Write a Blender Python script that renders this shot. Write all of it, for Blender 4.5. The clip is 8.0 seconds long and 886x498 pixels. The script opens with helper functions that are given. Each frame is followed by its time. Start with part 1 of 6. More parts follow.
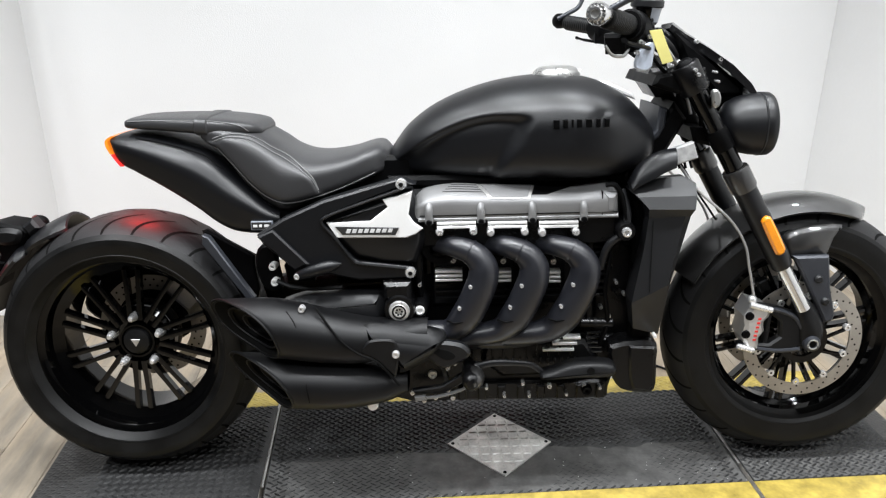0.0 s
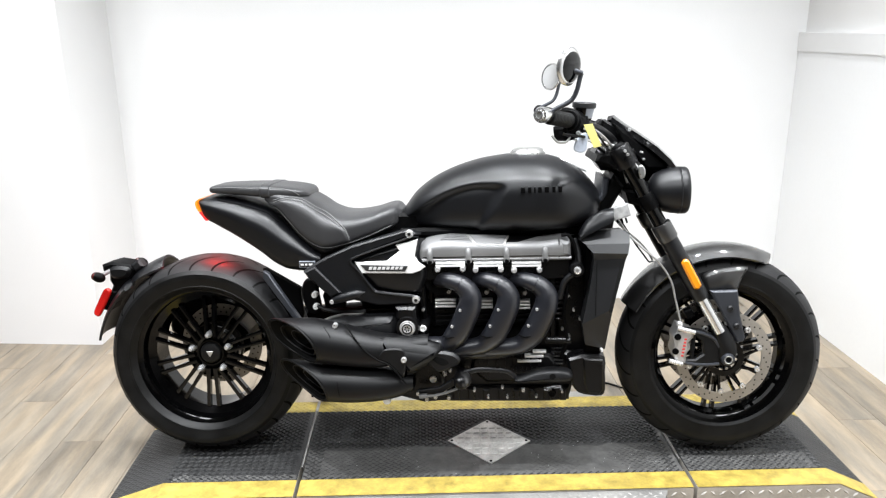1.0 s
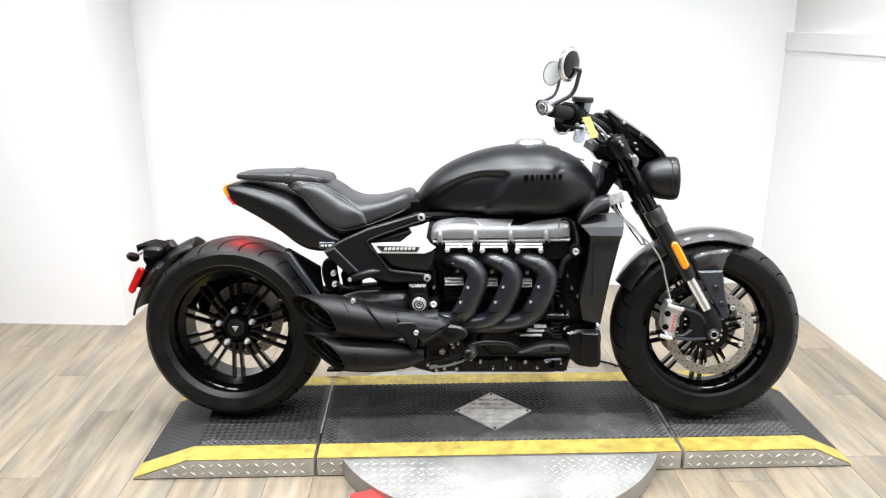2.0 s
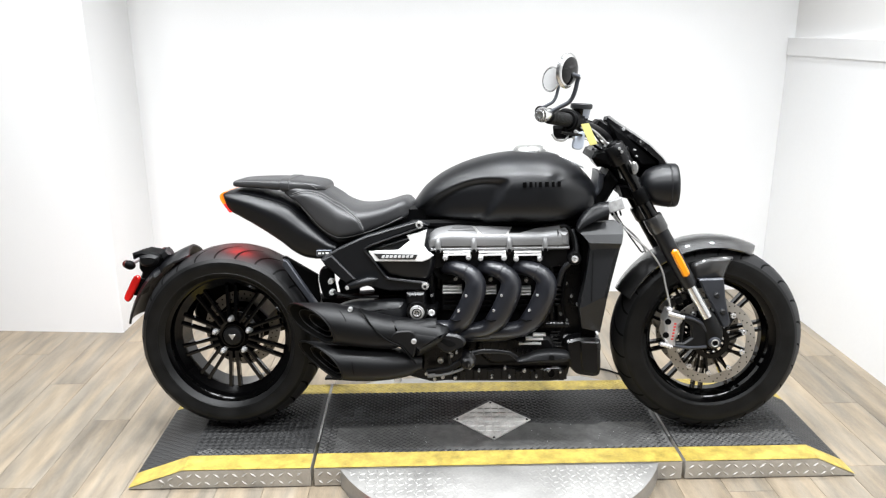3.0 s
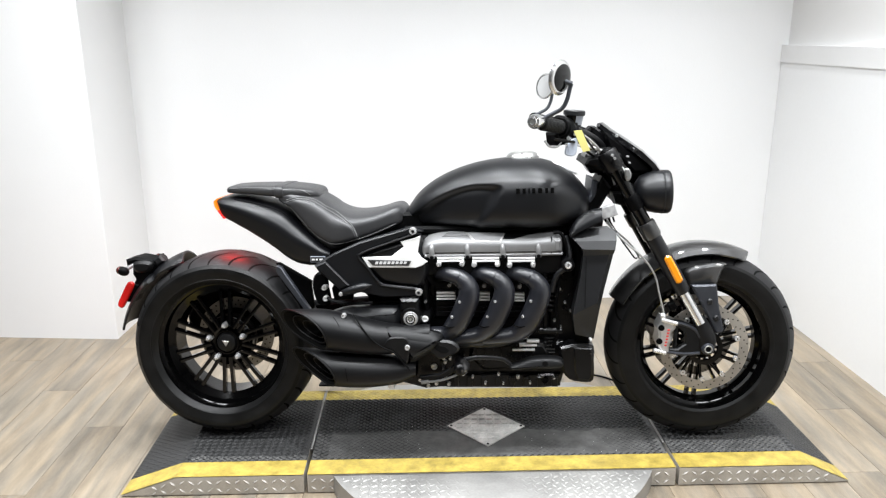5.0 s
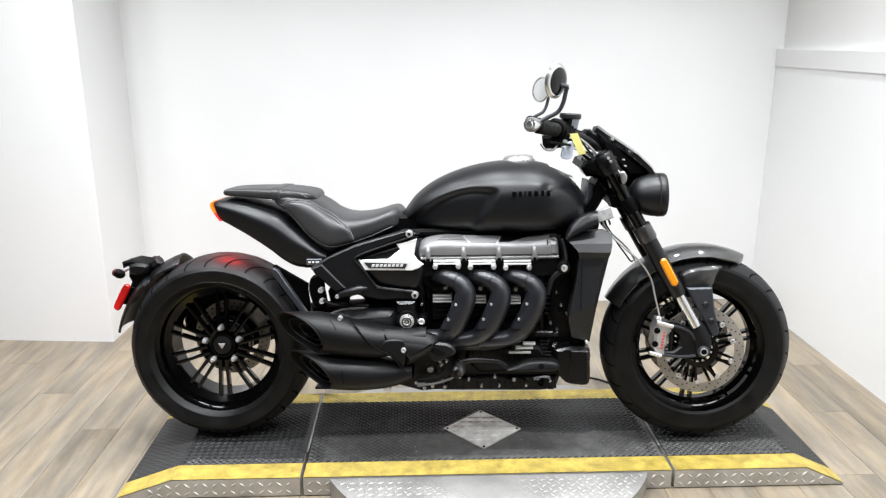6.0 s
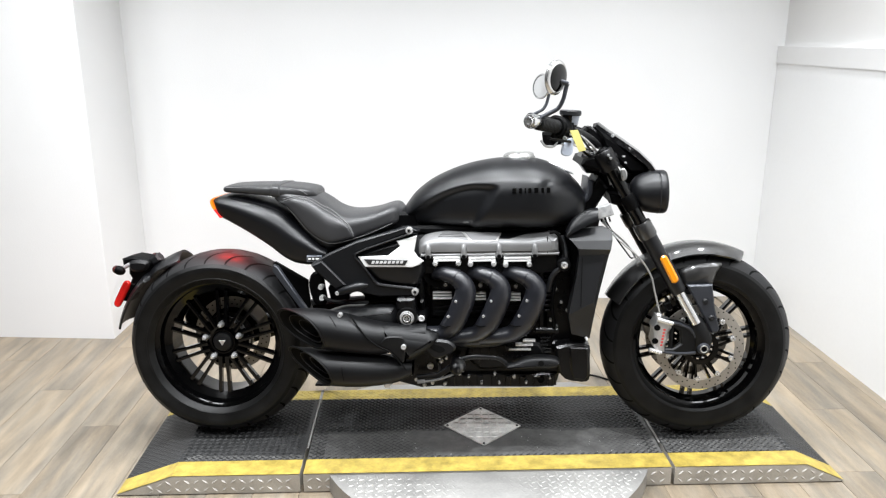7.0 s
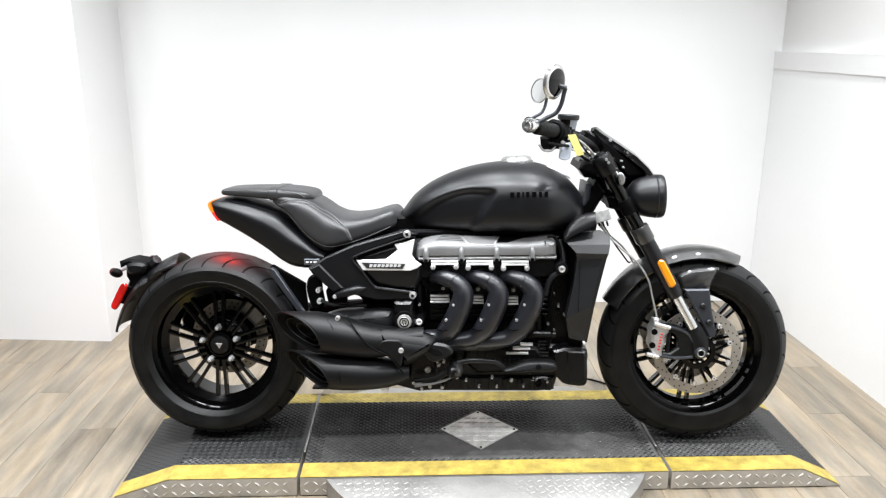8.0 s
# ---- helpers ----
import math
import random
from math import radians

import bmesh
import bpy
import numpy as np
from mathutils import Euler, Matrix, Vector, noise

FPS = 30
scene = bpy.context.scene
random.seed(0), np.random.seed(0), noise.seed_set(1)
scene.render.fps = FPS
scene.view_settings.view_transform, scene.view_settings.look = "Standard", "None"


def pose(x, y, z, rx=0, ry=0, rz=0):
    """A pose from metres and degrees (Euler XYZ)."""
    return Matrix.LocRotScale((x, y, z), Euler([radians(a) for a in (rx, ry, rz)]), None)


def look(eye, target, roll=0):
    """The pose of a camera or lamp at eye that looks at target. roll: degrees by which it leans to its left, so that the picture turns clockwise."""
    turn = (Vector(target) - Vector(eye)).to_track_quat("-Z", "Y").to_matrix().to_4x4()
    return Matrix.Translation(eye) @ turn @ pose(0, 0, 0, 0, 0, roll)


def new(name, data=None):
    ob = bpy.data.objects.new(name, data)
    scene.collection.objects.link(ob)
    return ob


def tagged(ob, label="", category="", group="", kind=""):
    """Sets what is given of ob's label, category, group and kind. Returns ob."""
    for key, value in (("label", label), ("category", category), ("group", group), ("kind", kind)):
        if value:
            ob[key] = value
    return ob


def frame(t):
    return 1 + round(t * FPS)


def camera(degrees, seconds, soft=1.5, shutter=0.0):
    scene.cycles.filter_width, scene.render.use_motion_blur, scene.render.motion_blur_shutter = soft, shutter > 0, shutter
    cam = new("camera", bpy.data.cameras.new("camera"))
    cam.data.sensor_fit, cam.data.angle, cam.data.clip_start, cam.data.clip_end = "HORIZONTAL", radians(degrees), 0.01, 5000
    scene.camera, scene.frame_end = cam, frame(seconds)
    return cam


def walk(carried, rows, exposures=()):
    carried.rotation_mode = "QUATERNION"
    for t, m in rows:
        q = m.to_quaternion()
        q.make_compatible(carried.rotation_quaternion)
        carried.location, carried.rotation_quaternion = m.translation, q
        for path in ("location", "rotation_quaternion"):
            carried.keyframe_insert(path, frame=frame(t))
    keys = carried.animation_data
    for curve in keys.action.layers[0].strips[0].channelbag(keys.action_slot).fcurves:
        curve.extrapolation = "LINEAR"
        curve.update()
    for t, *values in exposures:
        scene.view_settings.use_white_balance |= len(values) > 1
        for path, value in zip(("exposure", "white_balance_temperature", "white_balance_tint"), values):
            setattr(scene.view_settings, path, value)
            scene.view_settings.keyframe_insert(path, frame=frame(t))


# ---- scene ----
cam = camera(60.85, 8.0, soft=1.25)
PATH = [
    (0.0, (0.070, -1.695, 1.309), (-0.074, 0.146, 0.594), 0.23),
    (0.2, (0.120, -1.842, 1.341), (-0.028, 0.021, 0.663), 0.41),
    (0.5, (0.210, -2.033, 1.368), (-0.010, -0.146, 0.743), 0.66),
    (0.7, (0.226, -2.147, 1.412), (-0.030, -0.248, 0.840), 0.45),
    (1.0, (0.238, -2.262, 1.433), (-0.012, -0.359, 0.872), -0.34),
    (1.2, (0.238, -2.374, 1.438), (0.002, -0.469, 0.875), 0.11),
    (1.5, (0.222, -2.474, 1.445), (-0.006, -0.572, 0.873), 0.10),
    (1.7, (0.224, -2.476, 1.446), (-0.012, -0.575, 0.872), 0.09),
    (2.8, (0.238, -2.449, 1.449), (-0.014, -0.545, 0.890), -0.14),
    (3.0, (0.239, -2.447, 1.450), (-0.012, -0.544, 0.891), -0.15),
    (3.5, (0.239, -2.440, 1.445), (-0.004, -0.532, 0.897), 0.11),
    (4.0, (0.248, -2.438, 1.449), (-0.000, -0.533, 0.894), 0.00),
    (4.5, (0.252, -2.443, 1.450), (0.002, -0.536, 0.900), -0.11),
    (6.0, (0.253, -2.452, 1.450), (0.017, -0.539, 0.915), 0.04),
    (6.5, (0.253, -2.452, 1.446), (0.015, -0.542, 0.904), 0.05),
    (7.0, (0.257, -2.452, 1.446), (0.018, -0.541, 0.906), 0.05),
    (7.5, (0.253, -2.449, 1.446), (0.020, -0.538, 0.906), 0.34),
    (8.0, (0.254, -2.453, 1.448), (0.023, -0.539, 0.916), 0.31),
]
EXPOSURES = [(0.0, -0.44), (0.5, -0.22), (1.0, -0.12), (1.5, -0.06), (3.0, -0.13), (4.5, -0.23), (6.0, -0.30), (7.0, -0.26), (8.0, -0.16)]
walk(cam, [(t, look(eye, target, roll)) for t, eye, target, roll in PATH], EXPOSURES)

# ---- world and lamps ----
world = bpy.data.worlds.new("world")
scene.world = world
world.use_nodes = True
bg = world.node_tree.nodes["Background"]
bg.inputs["Color"].default_value = (0.9, 0.95, 1.0, 1)
bg.inputs["Strength"].default_value = 0.02


def area_lamp(name, place, size_x, size_y, watts, colour=(1, 0.96, 0.9), spread=180.0):
    lamp = bpy.data.lights.new(name, "AREA")
    lamp.shape, lamp.size, lamp.size_y, lamp.energy, lamp.color = "RECTANGLE", size_x, size_y, watts, colour
    lamp.spread = radians(spread)
    ob = new(name, lamp)
    ob.location = place
    return ob


CEIL = 3.0
ROOM_TURN = radians(9.2)
LAMP_ROWS = ((0.55, 11.5, 0.12, 0.12, 110.0), (-0.45, 27.0, 0.12, 0.12, 130.0), (-1.9, 18.5, 0.60, 0.22, 150.0))
for row_v, watts, sx, sy, spread in LAMP_ROWS:
    for lamp_u in (-1.85, -1.02, -0.19, 0.64, 1.47):
        lx = lamp_u * math.cos(ROOM_TURN) - row_v * math.sin(ROOM_TURN)
        ly = lamp_u * math.sin(ROOM_TURN) + row_v * math.cos(ROOM_TURN)
        area_lamp("ceiling_lamp", (lx, ly, CEIL - 0.03), sx, sy, watts, (0.95, 0.98, 1.01), spread).rotation_euler = (0, 0, ROOM_TURN)


# ---- materials ----
def material(name, colour, rough=0.5, metal=0.0, var=0.15, scale=8.0, fine=180.0, bump=0.0, rough_var=0.1, coat=0.0, coarse_bump=0.0, spec=0.5, random_tone=0.0, stretch=None, glow=None, glow_strength=0.0, coat_rough=0.15, tint=None):
    """A surface with colour and gloss varied at two scales, and fine relief."""
    m = bpy.data.materials.new(name)
    m.use_nodes = True
    nt = m.node_tree
    b = nt.nodes["Principled BSDF"]
    b.inputs["Metallic"].default_value = metal
    b.inputs["Coat Weight"].default_value = coat
    b.inputs["Coat Roughness"].default_value = coat_rough
    b.inputs["Specular IOR Level"].default_value = spec
    tc = nt.nodes.new("ShaderNodeTexCoord")
    vec = tc.outputs["Object"]
    if random_tone:
        oi = nt.nodes.new("ShaderNodeObjectInfo")
        sc = nt.nodes.new("ShaderNodeVectorMath")
        sc.operation = "MULTIPLY_ADD"
        sc.inputs[1].default_value = (37.0, 53.0, 19.0)
        nt.links.new(oi.outputs["Random"], sc.inputs[0])
        nt.links.new(vec, sc.inputs[2])
        vec = sc.outputs[0]
    if stretch:
        mp = nt.nodes.new("ShaderNodeMapping")
        mp.inputs["Scale"].default_value = stretch
        nt.links.new(vec, mp.inputs["Vector"])
        vec = mp.outputs["Vector"]
    n1 = nt.nodes.new("ShaderNodeTexNoise")
    n1.inputs["Scale"].default_value, n1.inputs["Detail"].default_value = scale, 4
    n2 = nt.nodes.new("ShaderNodeTexNoise")
    n2.inputs["Scale"].default_value, n2.inputs["Detail"].default_value = fine, 2
    for n in (n1, n2):
        nt.links.new(vec, n.inputs["Vector"])
    mix = nt.nodes.new("ShaderNodeMath")
    mix.operation = "MULTIPLY_ADD"
    nt.links.new(n2.outputs["Fac"], mix.inputs[0])
    mix.inputs[1].default_value = 0.35
    nt.links.new(n1.outputs["Fac"], mix.inputs[2])
    tone = mix.outputs[0]
    if random_tone:
        ad = nt.nodes.new("ShaderNodeMath")
        ad.operation = "MULTIPLY_ADD"
        nt.links.new(oi.outputs["Random"], ad.inputs[0])
        ad.inputs[1].default_value = random_tone
        nt.links.new(tone, ad.inputs[2])
        sb = nt.nodes.new("ShaderNodeMath")
        sb.operation = "SUBTRACT"
        nt.links.new(ad.outputs[0], sb.inputs[0])
        sb.inputs[1].default_value = random_tone / 2
        tone = sb.outputs[0]
    ramp = nt.nodes.new("ShaderNodeValToRGB")
    ramp.color_ramp.elements[0].position, ramp.color_ramp.elements[1].position = 0.35, 1.0
    ramp.color_ramp.elements[0].color = (*[c * (1 - var) for c in colour], 1)
    ramp.color_ramp.elements[1].color = (*[min(1, c * (1 + var)) for c in colour], 1)
    nt.links.new(tone, ramp.inputs["Fac"])
    surface = ramp.outputs["Color"]
    if tint:
        n3 = nt.nodes.new("ShaderNodeTexNoise")
        n3.inputs["Scale"].default_value, n3.inputs["Detail"].default_value = scale * 0.55, 3
        shift = nt.nodes.new("ShaderNodeVectorMath")
        shift.inputs[1].default_value = (13.0, 7.0, 3.0)
        nt.links.new(vec, shift.inputs[0])
        nt.links.new(shift.outputs[0], n3.inputs["Vector"])
        span = nt.nodes.new("ShaderNodeMapRange")
        span.inputs["From Min"].default_value, span.inputs["From Max"].default_value = 0.40, 0.62
        nt.links.new(n3.outputs["Fac"], span.inputs["Value"])
        blend = nt.nodes.new("ShaderNodeMix")
        blend.data_type, blend.blend_type = "RGBA", "MULTIPLY"
        nt.links.new(span.outputs["Result"], blend.inputs[0])
        nt.links.new(surface, blend.inputs[6])
        blend.inputs[7].default_value = (*tint, 1)
        surface = blend.outputs[2]
    nt.links.new(surface, b.inputs["Base Color"])
    mr = nt.nodes.new("ShaderNodeMapRange")
    mr.inputs["From Min"].default_value, mr.inputs["From Max"].default_value = 0.3, 1.0
    mr.inputs["To Min"].default_value, mr.inputs["To Max"].default_value = max(0.02, rough - rough_var), min(1, rough + rough_var)
    nt.links.new(mix.outputs[0], mr.inputs["Value"])
    nt.links.new(mr.outputs["Result"], b.inputs["Roughness"])
    if bump or coarse_bump:
        bp = nt.nodes.new("ShaderNodeBump")
        bp.inputs["Strength"].default_value = 1.0
        bp.inputs["Distance"].default_value = bump or coarse_bump
        nt.links.new((n2 if bump else n1).outputs["Fac"], bp.inputs["Height"])
        nt.links.new(bp.outputs["Normal"], b.inputs["Normal"])
    if glow:
        b.inputs["Emission Color"].default_value = (*glow, 1)
        b.inputs["Emission Strength"].default_value = glow_strength
    return m


WALL = material("white_wall_paint", (0.80, 0.80, 0.80), 0.55, var=0.03, scale=1.5, fine=220, bump=0.0006)
PANEL = material("white_satin_panel", (0.86, 0.865, 0.87), 0.42, var=0.03, scale=1.2, fine=60)
# White paint, faintly greyed in place of light falling off up high.
WALL_UP = material("light_grey_wall_paint", (0.80, 0.795, 0.785), 0.6, var=0.04, scale=1.5, fine=220, bump=0.0006)
# Unseen walls and ceiling, darkened so black parts reflect little and bounce stays low.
WALL_DARK = material("dark_shop_wall", (0.05, 0.05, 0.052), 0.8, var=0.2, scale=2)
CEILING = material("grey_ceiling", (0.22, 0.22, 0.22), 0.9, var=0.05, scale=3)
TRIM = material("white_trim", (0.8, 0.8, 0.8), 0.4, var=0.02)
PLANK = material("oak_vinyl", (0.252, 0.203, 0.144), 0.42, var=0.44, scale=4.0, fine=60, bump=0.0004, random_tone=0.19, stretch=(7.0, 0.9, 1.0), tint=(0.80, 0.86, 0.955))
JOINT = material("floor_joint", (0.235, 0.19, 0.138), 0.8)
MAT_BLACK = material("worn_black_tread", (0.021, 0.021, 0.0213), 0.48, var=0.55, scale=7, fine=150, bump=0.0008, rough_var=0.15, spec=0.5)
WORN_MAT = material("scuffed_grey_tread", (0.088, 0.0865, 0.084), 0.66, var=0.5, scale=26, fine=110, bump=0.0005, rough_var=0.15, spec=0.3)
YELLOW = material("yellow_safety_paint", (0.385, 0.288, 0.058), 0.5, var=0.5, scale=24, fine=120, bump=0.0003)
STEEL = material("diamond_steel", (0.36, 0.352, 0.338), 0.42, metal=0.5, var=0.3, scale=6, fine=120, bump=0.0004)
# Near-black for black bits, and painted shade where holes and gaps aren't cut.
BLACK_AND_SHADE = material("dark_gap", (0.003, 0.003, 0.003), 0.8, spec=0.1)
SATIN = material("satin_black_paint", (0.0040, 0.0043, 0.0054), 0.38, var=0.10, scale=3, fine=900, bump=0.00003, rough_var=0.03, spec=0.4)
FENDER = material("gloss_graphite_paint", (0.022, 0.0215, 0.0215), 0.4, metal=0.3, var=0.1, scale=3, fine=900, rough_var=0.04, coat=1.0, coat_rough=0.03)
MATTE = material("matte_black_coating", (0.0036, 0.0037, 0.0042), 0.46, var=0.22, scale=10, fine=500, bump=0.00010, rough_var=0.08, spec=0.27)
HEADER = material("ceramic_black_coating", (0.0115, 0.0122, 0.0158), 0.33, var=0.25, scale=12, fine=500, bump=0.00010, rough_var=0.08, spec=0.6)
# Black plastic; on inner parts its near-black also paints the shade of crevices.
PLASTIC = material("black_plastic", (0.0010, 0.0010, 0.0012), 0.5, var=0.2, scale=14, fine=400, bump=0.00010, spec=0.08)
TREAD = material("worn_tread_rubber", (0.0130, 0.0130, 0.0138), 0.52, var=0.35, scale=14, fine=220, bump=0.0003, rough_var=0.12, spec=0.3)
RIM = material("gloss_black_rim", (0.001, 0.001, 0.0011), 0.09, var=0.1, rough_var=0.015, spec=0.22)
RIMMETAL = material("polished_mirror_rim", (0.74, 0.74, 0.74), 0.14, metal=0.9, var=0.06)
ENGBLACK = material("black_engine_enamel", (0.0028, 0.0028, 0.0032), 0.3, var=0.25, scale=16, fine=420, bump=0.0001, rough_var=0.1, spec=0.32)
# The same steel as STEEL, with light put into its colour for the front skirt.
SKIRT = material("dusty_deck_steel", (0.50, 0.475, 0.435), 0.46, metal=0.3, var=0.25, scale=9, fine=140, bump=0.0004)
BRACKET = material("satin_graphite_bracket", (0.036, 0.039, 0.047), 0.40, metal=0.35, var=0.12, scale=6, fine=600, rough_var=0.05)
DIAMOND = material("stained_diamond_steel", (0.58, 0.57, 0.545), 0.44, metal=0.35, var=0.5, scale=22, fine=160, bump=0.0004)
LENS = material("lamp_lens_plastic", (0.30, 0.31, 0.32), 0.3, var=0.1, coat=0.3)
SHROUD = material("satin_charcoal_plastic", (0.0066, 0.0069, 0.0080), 0.44, var=0.12, scale=6, fine=600, bump=0.00005, rough_var=0.05, spec=0.42)
GLOSS = material("gloss_black_paint", (0.0012, 0.0012, 0.0013), 0.05, var=0.1, rough_var=0.02, spec=0.3, coat=0.15, coat_rough=0.05)
RUBBER = material("tyre_rubber", (0.0055, 0.0055, 0.0056), 0.44, var=0.6, scale=16, fine=260, bump=0.0002, rough_var=0.14, spec=0.22)
LEATHER = material("black_leather", (0.0290, 0.0290, 0.0305), 0.43, var=0.15, scale=6, fine=420, bump=0.00025, spec=0.5)
STITCH = material("grey_thread", (0.19, 0.19, 0.19), 0.85, spec=0.2)
GUNMETAL = material("grey_engine_paint", (0.205, 0.205, 0.206), 0.44, metal=0.3, var=0.15, scale=10, fine=420, bump=0.00006)
ALU = material("machined_aluminium", (0.90, 0.90, 0.89), 0.34, metal=0.35, var=0.06, scale=20, fine=300)
CHROME = material("bright_bolt_steel", (0.84, 0.84, 0.84), 0.27, metal=0.72, var=0.06)
CAPMETAL = material("grey_cap_metal", (0.36, 0.36, 0.35), 0.3, metal=0.7)
BADGE = material("brushed_silver_panel", (0.80, 0.80, 0.79), 0.34, metal=0.1, var=0.06, scale=12, fine=240)
DISC = material("brake_disc_steel", (0.42, 0.395, 0.36), 0.36, metal=0.8, var=0.2, scale=14, fine=200)
CALIPER = material("silver_caliper", (0.62, 0.61, 0.60), 0.36, metal=0.75, var=0.12, scale=20)
RED = material("red_paint", (0.55, 0.02, 0.015), 0.45)
LAMP_RED = material("lit_red_lens", (0.5, 0.02, 0.02), 0.2, glow=(1.0, 0.05, 0.04), glow_strength=0.9)
LAMP_AMBER = material("lit_amber_lens", (0.5, 0.12, 0.01), 0.2, glow=(1.0, 0.27, 0.02), glow_strength=0.9)
SMOKED_RED = material("smoked_red_lens", (0.075, 0.018, 0.016), 0.16, var=0.2, coat=0.5)
REFLECTOR = material("red_reflector", (0.62, 0.015, 0.012), 0.2, var=0.2, fine=300, coat=0.5)
AMBER = material("amber_reflector", (0.82, 0.28, 0.008), 0.22, var=0.15, fine=300, coat=0.5)
GLASS_WHITE = material("grey_connector_plastic", (0.36, 0.36, 0.36), 0.4, var=0.4, scale=60)
MIRROR = material("mirror_glass", (0.82, 0.83, 0.84), 0.03, metal=1.0, var=0.02, rough_var=0.01)
TAG_YELLOW = material("yellow_tag", (0.66, 0.60, 0.20), 0.6, var=0.06)
TAG_GREY = material("grey_blue_label", (0.24, 0.26, 0.30), 0.4, var=0.05)
TAG_WHITE = material("pale_blue_tag", (0.48, 0.53, 0.62), 0.4, var=0.05)
INK = material("black_ink", (0.015, 0.015, 0.015), 0.6)
INK_WHITE = material("white_ink", (0.55, 0.55, 0.55), 0.6)
SCREEN = material("smoked_screen", (0.010, 0.010, 0.011), 0.12, coat=0.5, var=0.1)
HOSE = material("steel_braid", (0.46, 0.46, 0.46), 0.42, metal=0.7, var=0.4, fine=800)



# ---- mesh builders: each gives (vertices, faces) ----
def join(*shapes):
    vs, fs = [], []
    for v, f in shapes:
        k = len(vs)
        vs += [tuple(p) for p in v]
        fs += [tuple(i + k for i in q) for q in f]
    return vs, fs


def moved(shape, m):
    return [tuple(m @ Vector(p)) for p in shape[0]], shape[1]


def flipped(shape):
    """The mirror image across the machine's middle plane."""
    return [(x, -y, z) for x, y, z in shape[0]], [tuple(reversed(f)) for f in shape[1]]


def grid(rows, close_u=False, close_v=False, caps=False):
    """A skin over rows of points, all of one length."""
    n, m = len(rows), len(rows[0])
    vs = [tuple(p) for r in rows for p in r]
    fs = []
    for i in range(n if close_u else n - 1):
        for j in range(m if close_v else m - 1):
            a, b = i * m + j, i * m + (j + 1) % m
            c, d = ((i + 1) % n) * m + (j + 1) % m, ((i + 1) % n) * m + j
            fs.append((a, b, c, d))
    if caps:
        fs.append(tuple(reversed(range(m))))
        fs.append(tuple((n - 1) * m + j for j in range(m)))
    return vs, fs


def curve(pts, steps=6, closed=False):
    """A smooth line through points (Catmull-Rom)."""
    pts = [Vector(p) for p in pts]
    n, out = len(pts), []
    for i in range(n if closed else n - 1):
        p1, p2 = pts[i], pts[(i + 1) % n]
        p0 = pts[i - 1] if closed or i else p1 * 2 - p2
        p3 = pts[(i + 2) % n] if closed or i + 2 < n else p2 * 2 - p1
        for k in range(steps):
            t = k / steps
            out.append(0.5 * (2 * p1 + (p2 - p0) * t + (2 * p0 - 5 * p1 + 4 * p2 - p3) * t * t + (3 * p1 - p0 - 3 * p2 + p3) * t ** 3))
    if not closed:
        out.append(pts[-1])
    return out


def tube(pts, radius, n=12, closed=False, caps=True, flat=1.0):
    """A pipe along points; radius is one number, or one for each point."""
    pts = [Vector(p) for p in pts]
    rad = radius if isinstance(radius, (list, tuple)) else [radius] * len(pts)
    rows, side = [], None
    for i, p in enumerate(pts):
        a = pts[i - 1] if i or closed else p
        b = pts[(i + 1) % len(pts)] if i + 1 < len(pts) or closed else p
        t = (b - a).normalized()
        if side is None:
            side = t.cross(Vector((0, 1, 0)))
            side = side.normalized() if side.length > 0.1 else t.cross(Vector((1, 0, 0))).normalized()
        side = (side - t * side.dot(t)).normalized()
        up = t.cross(side)
        rows.append([p + (side * math.cos(2 * math.pi * k / n) + up * math.sin(2 * math.pi * k / n) * flat) * rad[i] for k in range(n)])
    return grid(rows, close_u=closed, close_v=True, caps=caps and not closed)


def rod(a, b, r, n=12, chamfer=0.0):
    a, b = Vector(a), Vector(b)
    if chamfer:
        t = (b - a).normalized() * chamfer
        return tube([a, a + t, b - t, b], [r - chamfer, r, r, r - chamfer], n)
    return tube([a, b], r, n)


def lathe(profile, centre, n=48, axis="y", start=0.0, end=360.0):
    """Turns a profile of (radius, offset along the axis) round an axis through centre."""
    cx, cy, cz = centre
    full = end - start >= 360
    rows = []
    for k in range(n if full else n + 1):
        a = radians(start + (end - start) * k / n)
        c, s = math.cos(a), math.sin(a)
        if axis == "y":
            rows.append([(cx + r * c, cy + o, cz + r * s) for r, o in profile])
        elif axis == "x":
            rows.append([(cx + o, cy + r * c, cz + r * s) for r, o in profile])
        else:
            rows.append([(cx + r * c, cy + r * s, cz + o) for r, o in profile])
    return grid(rows, close_u=full)


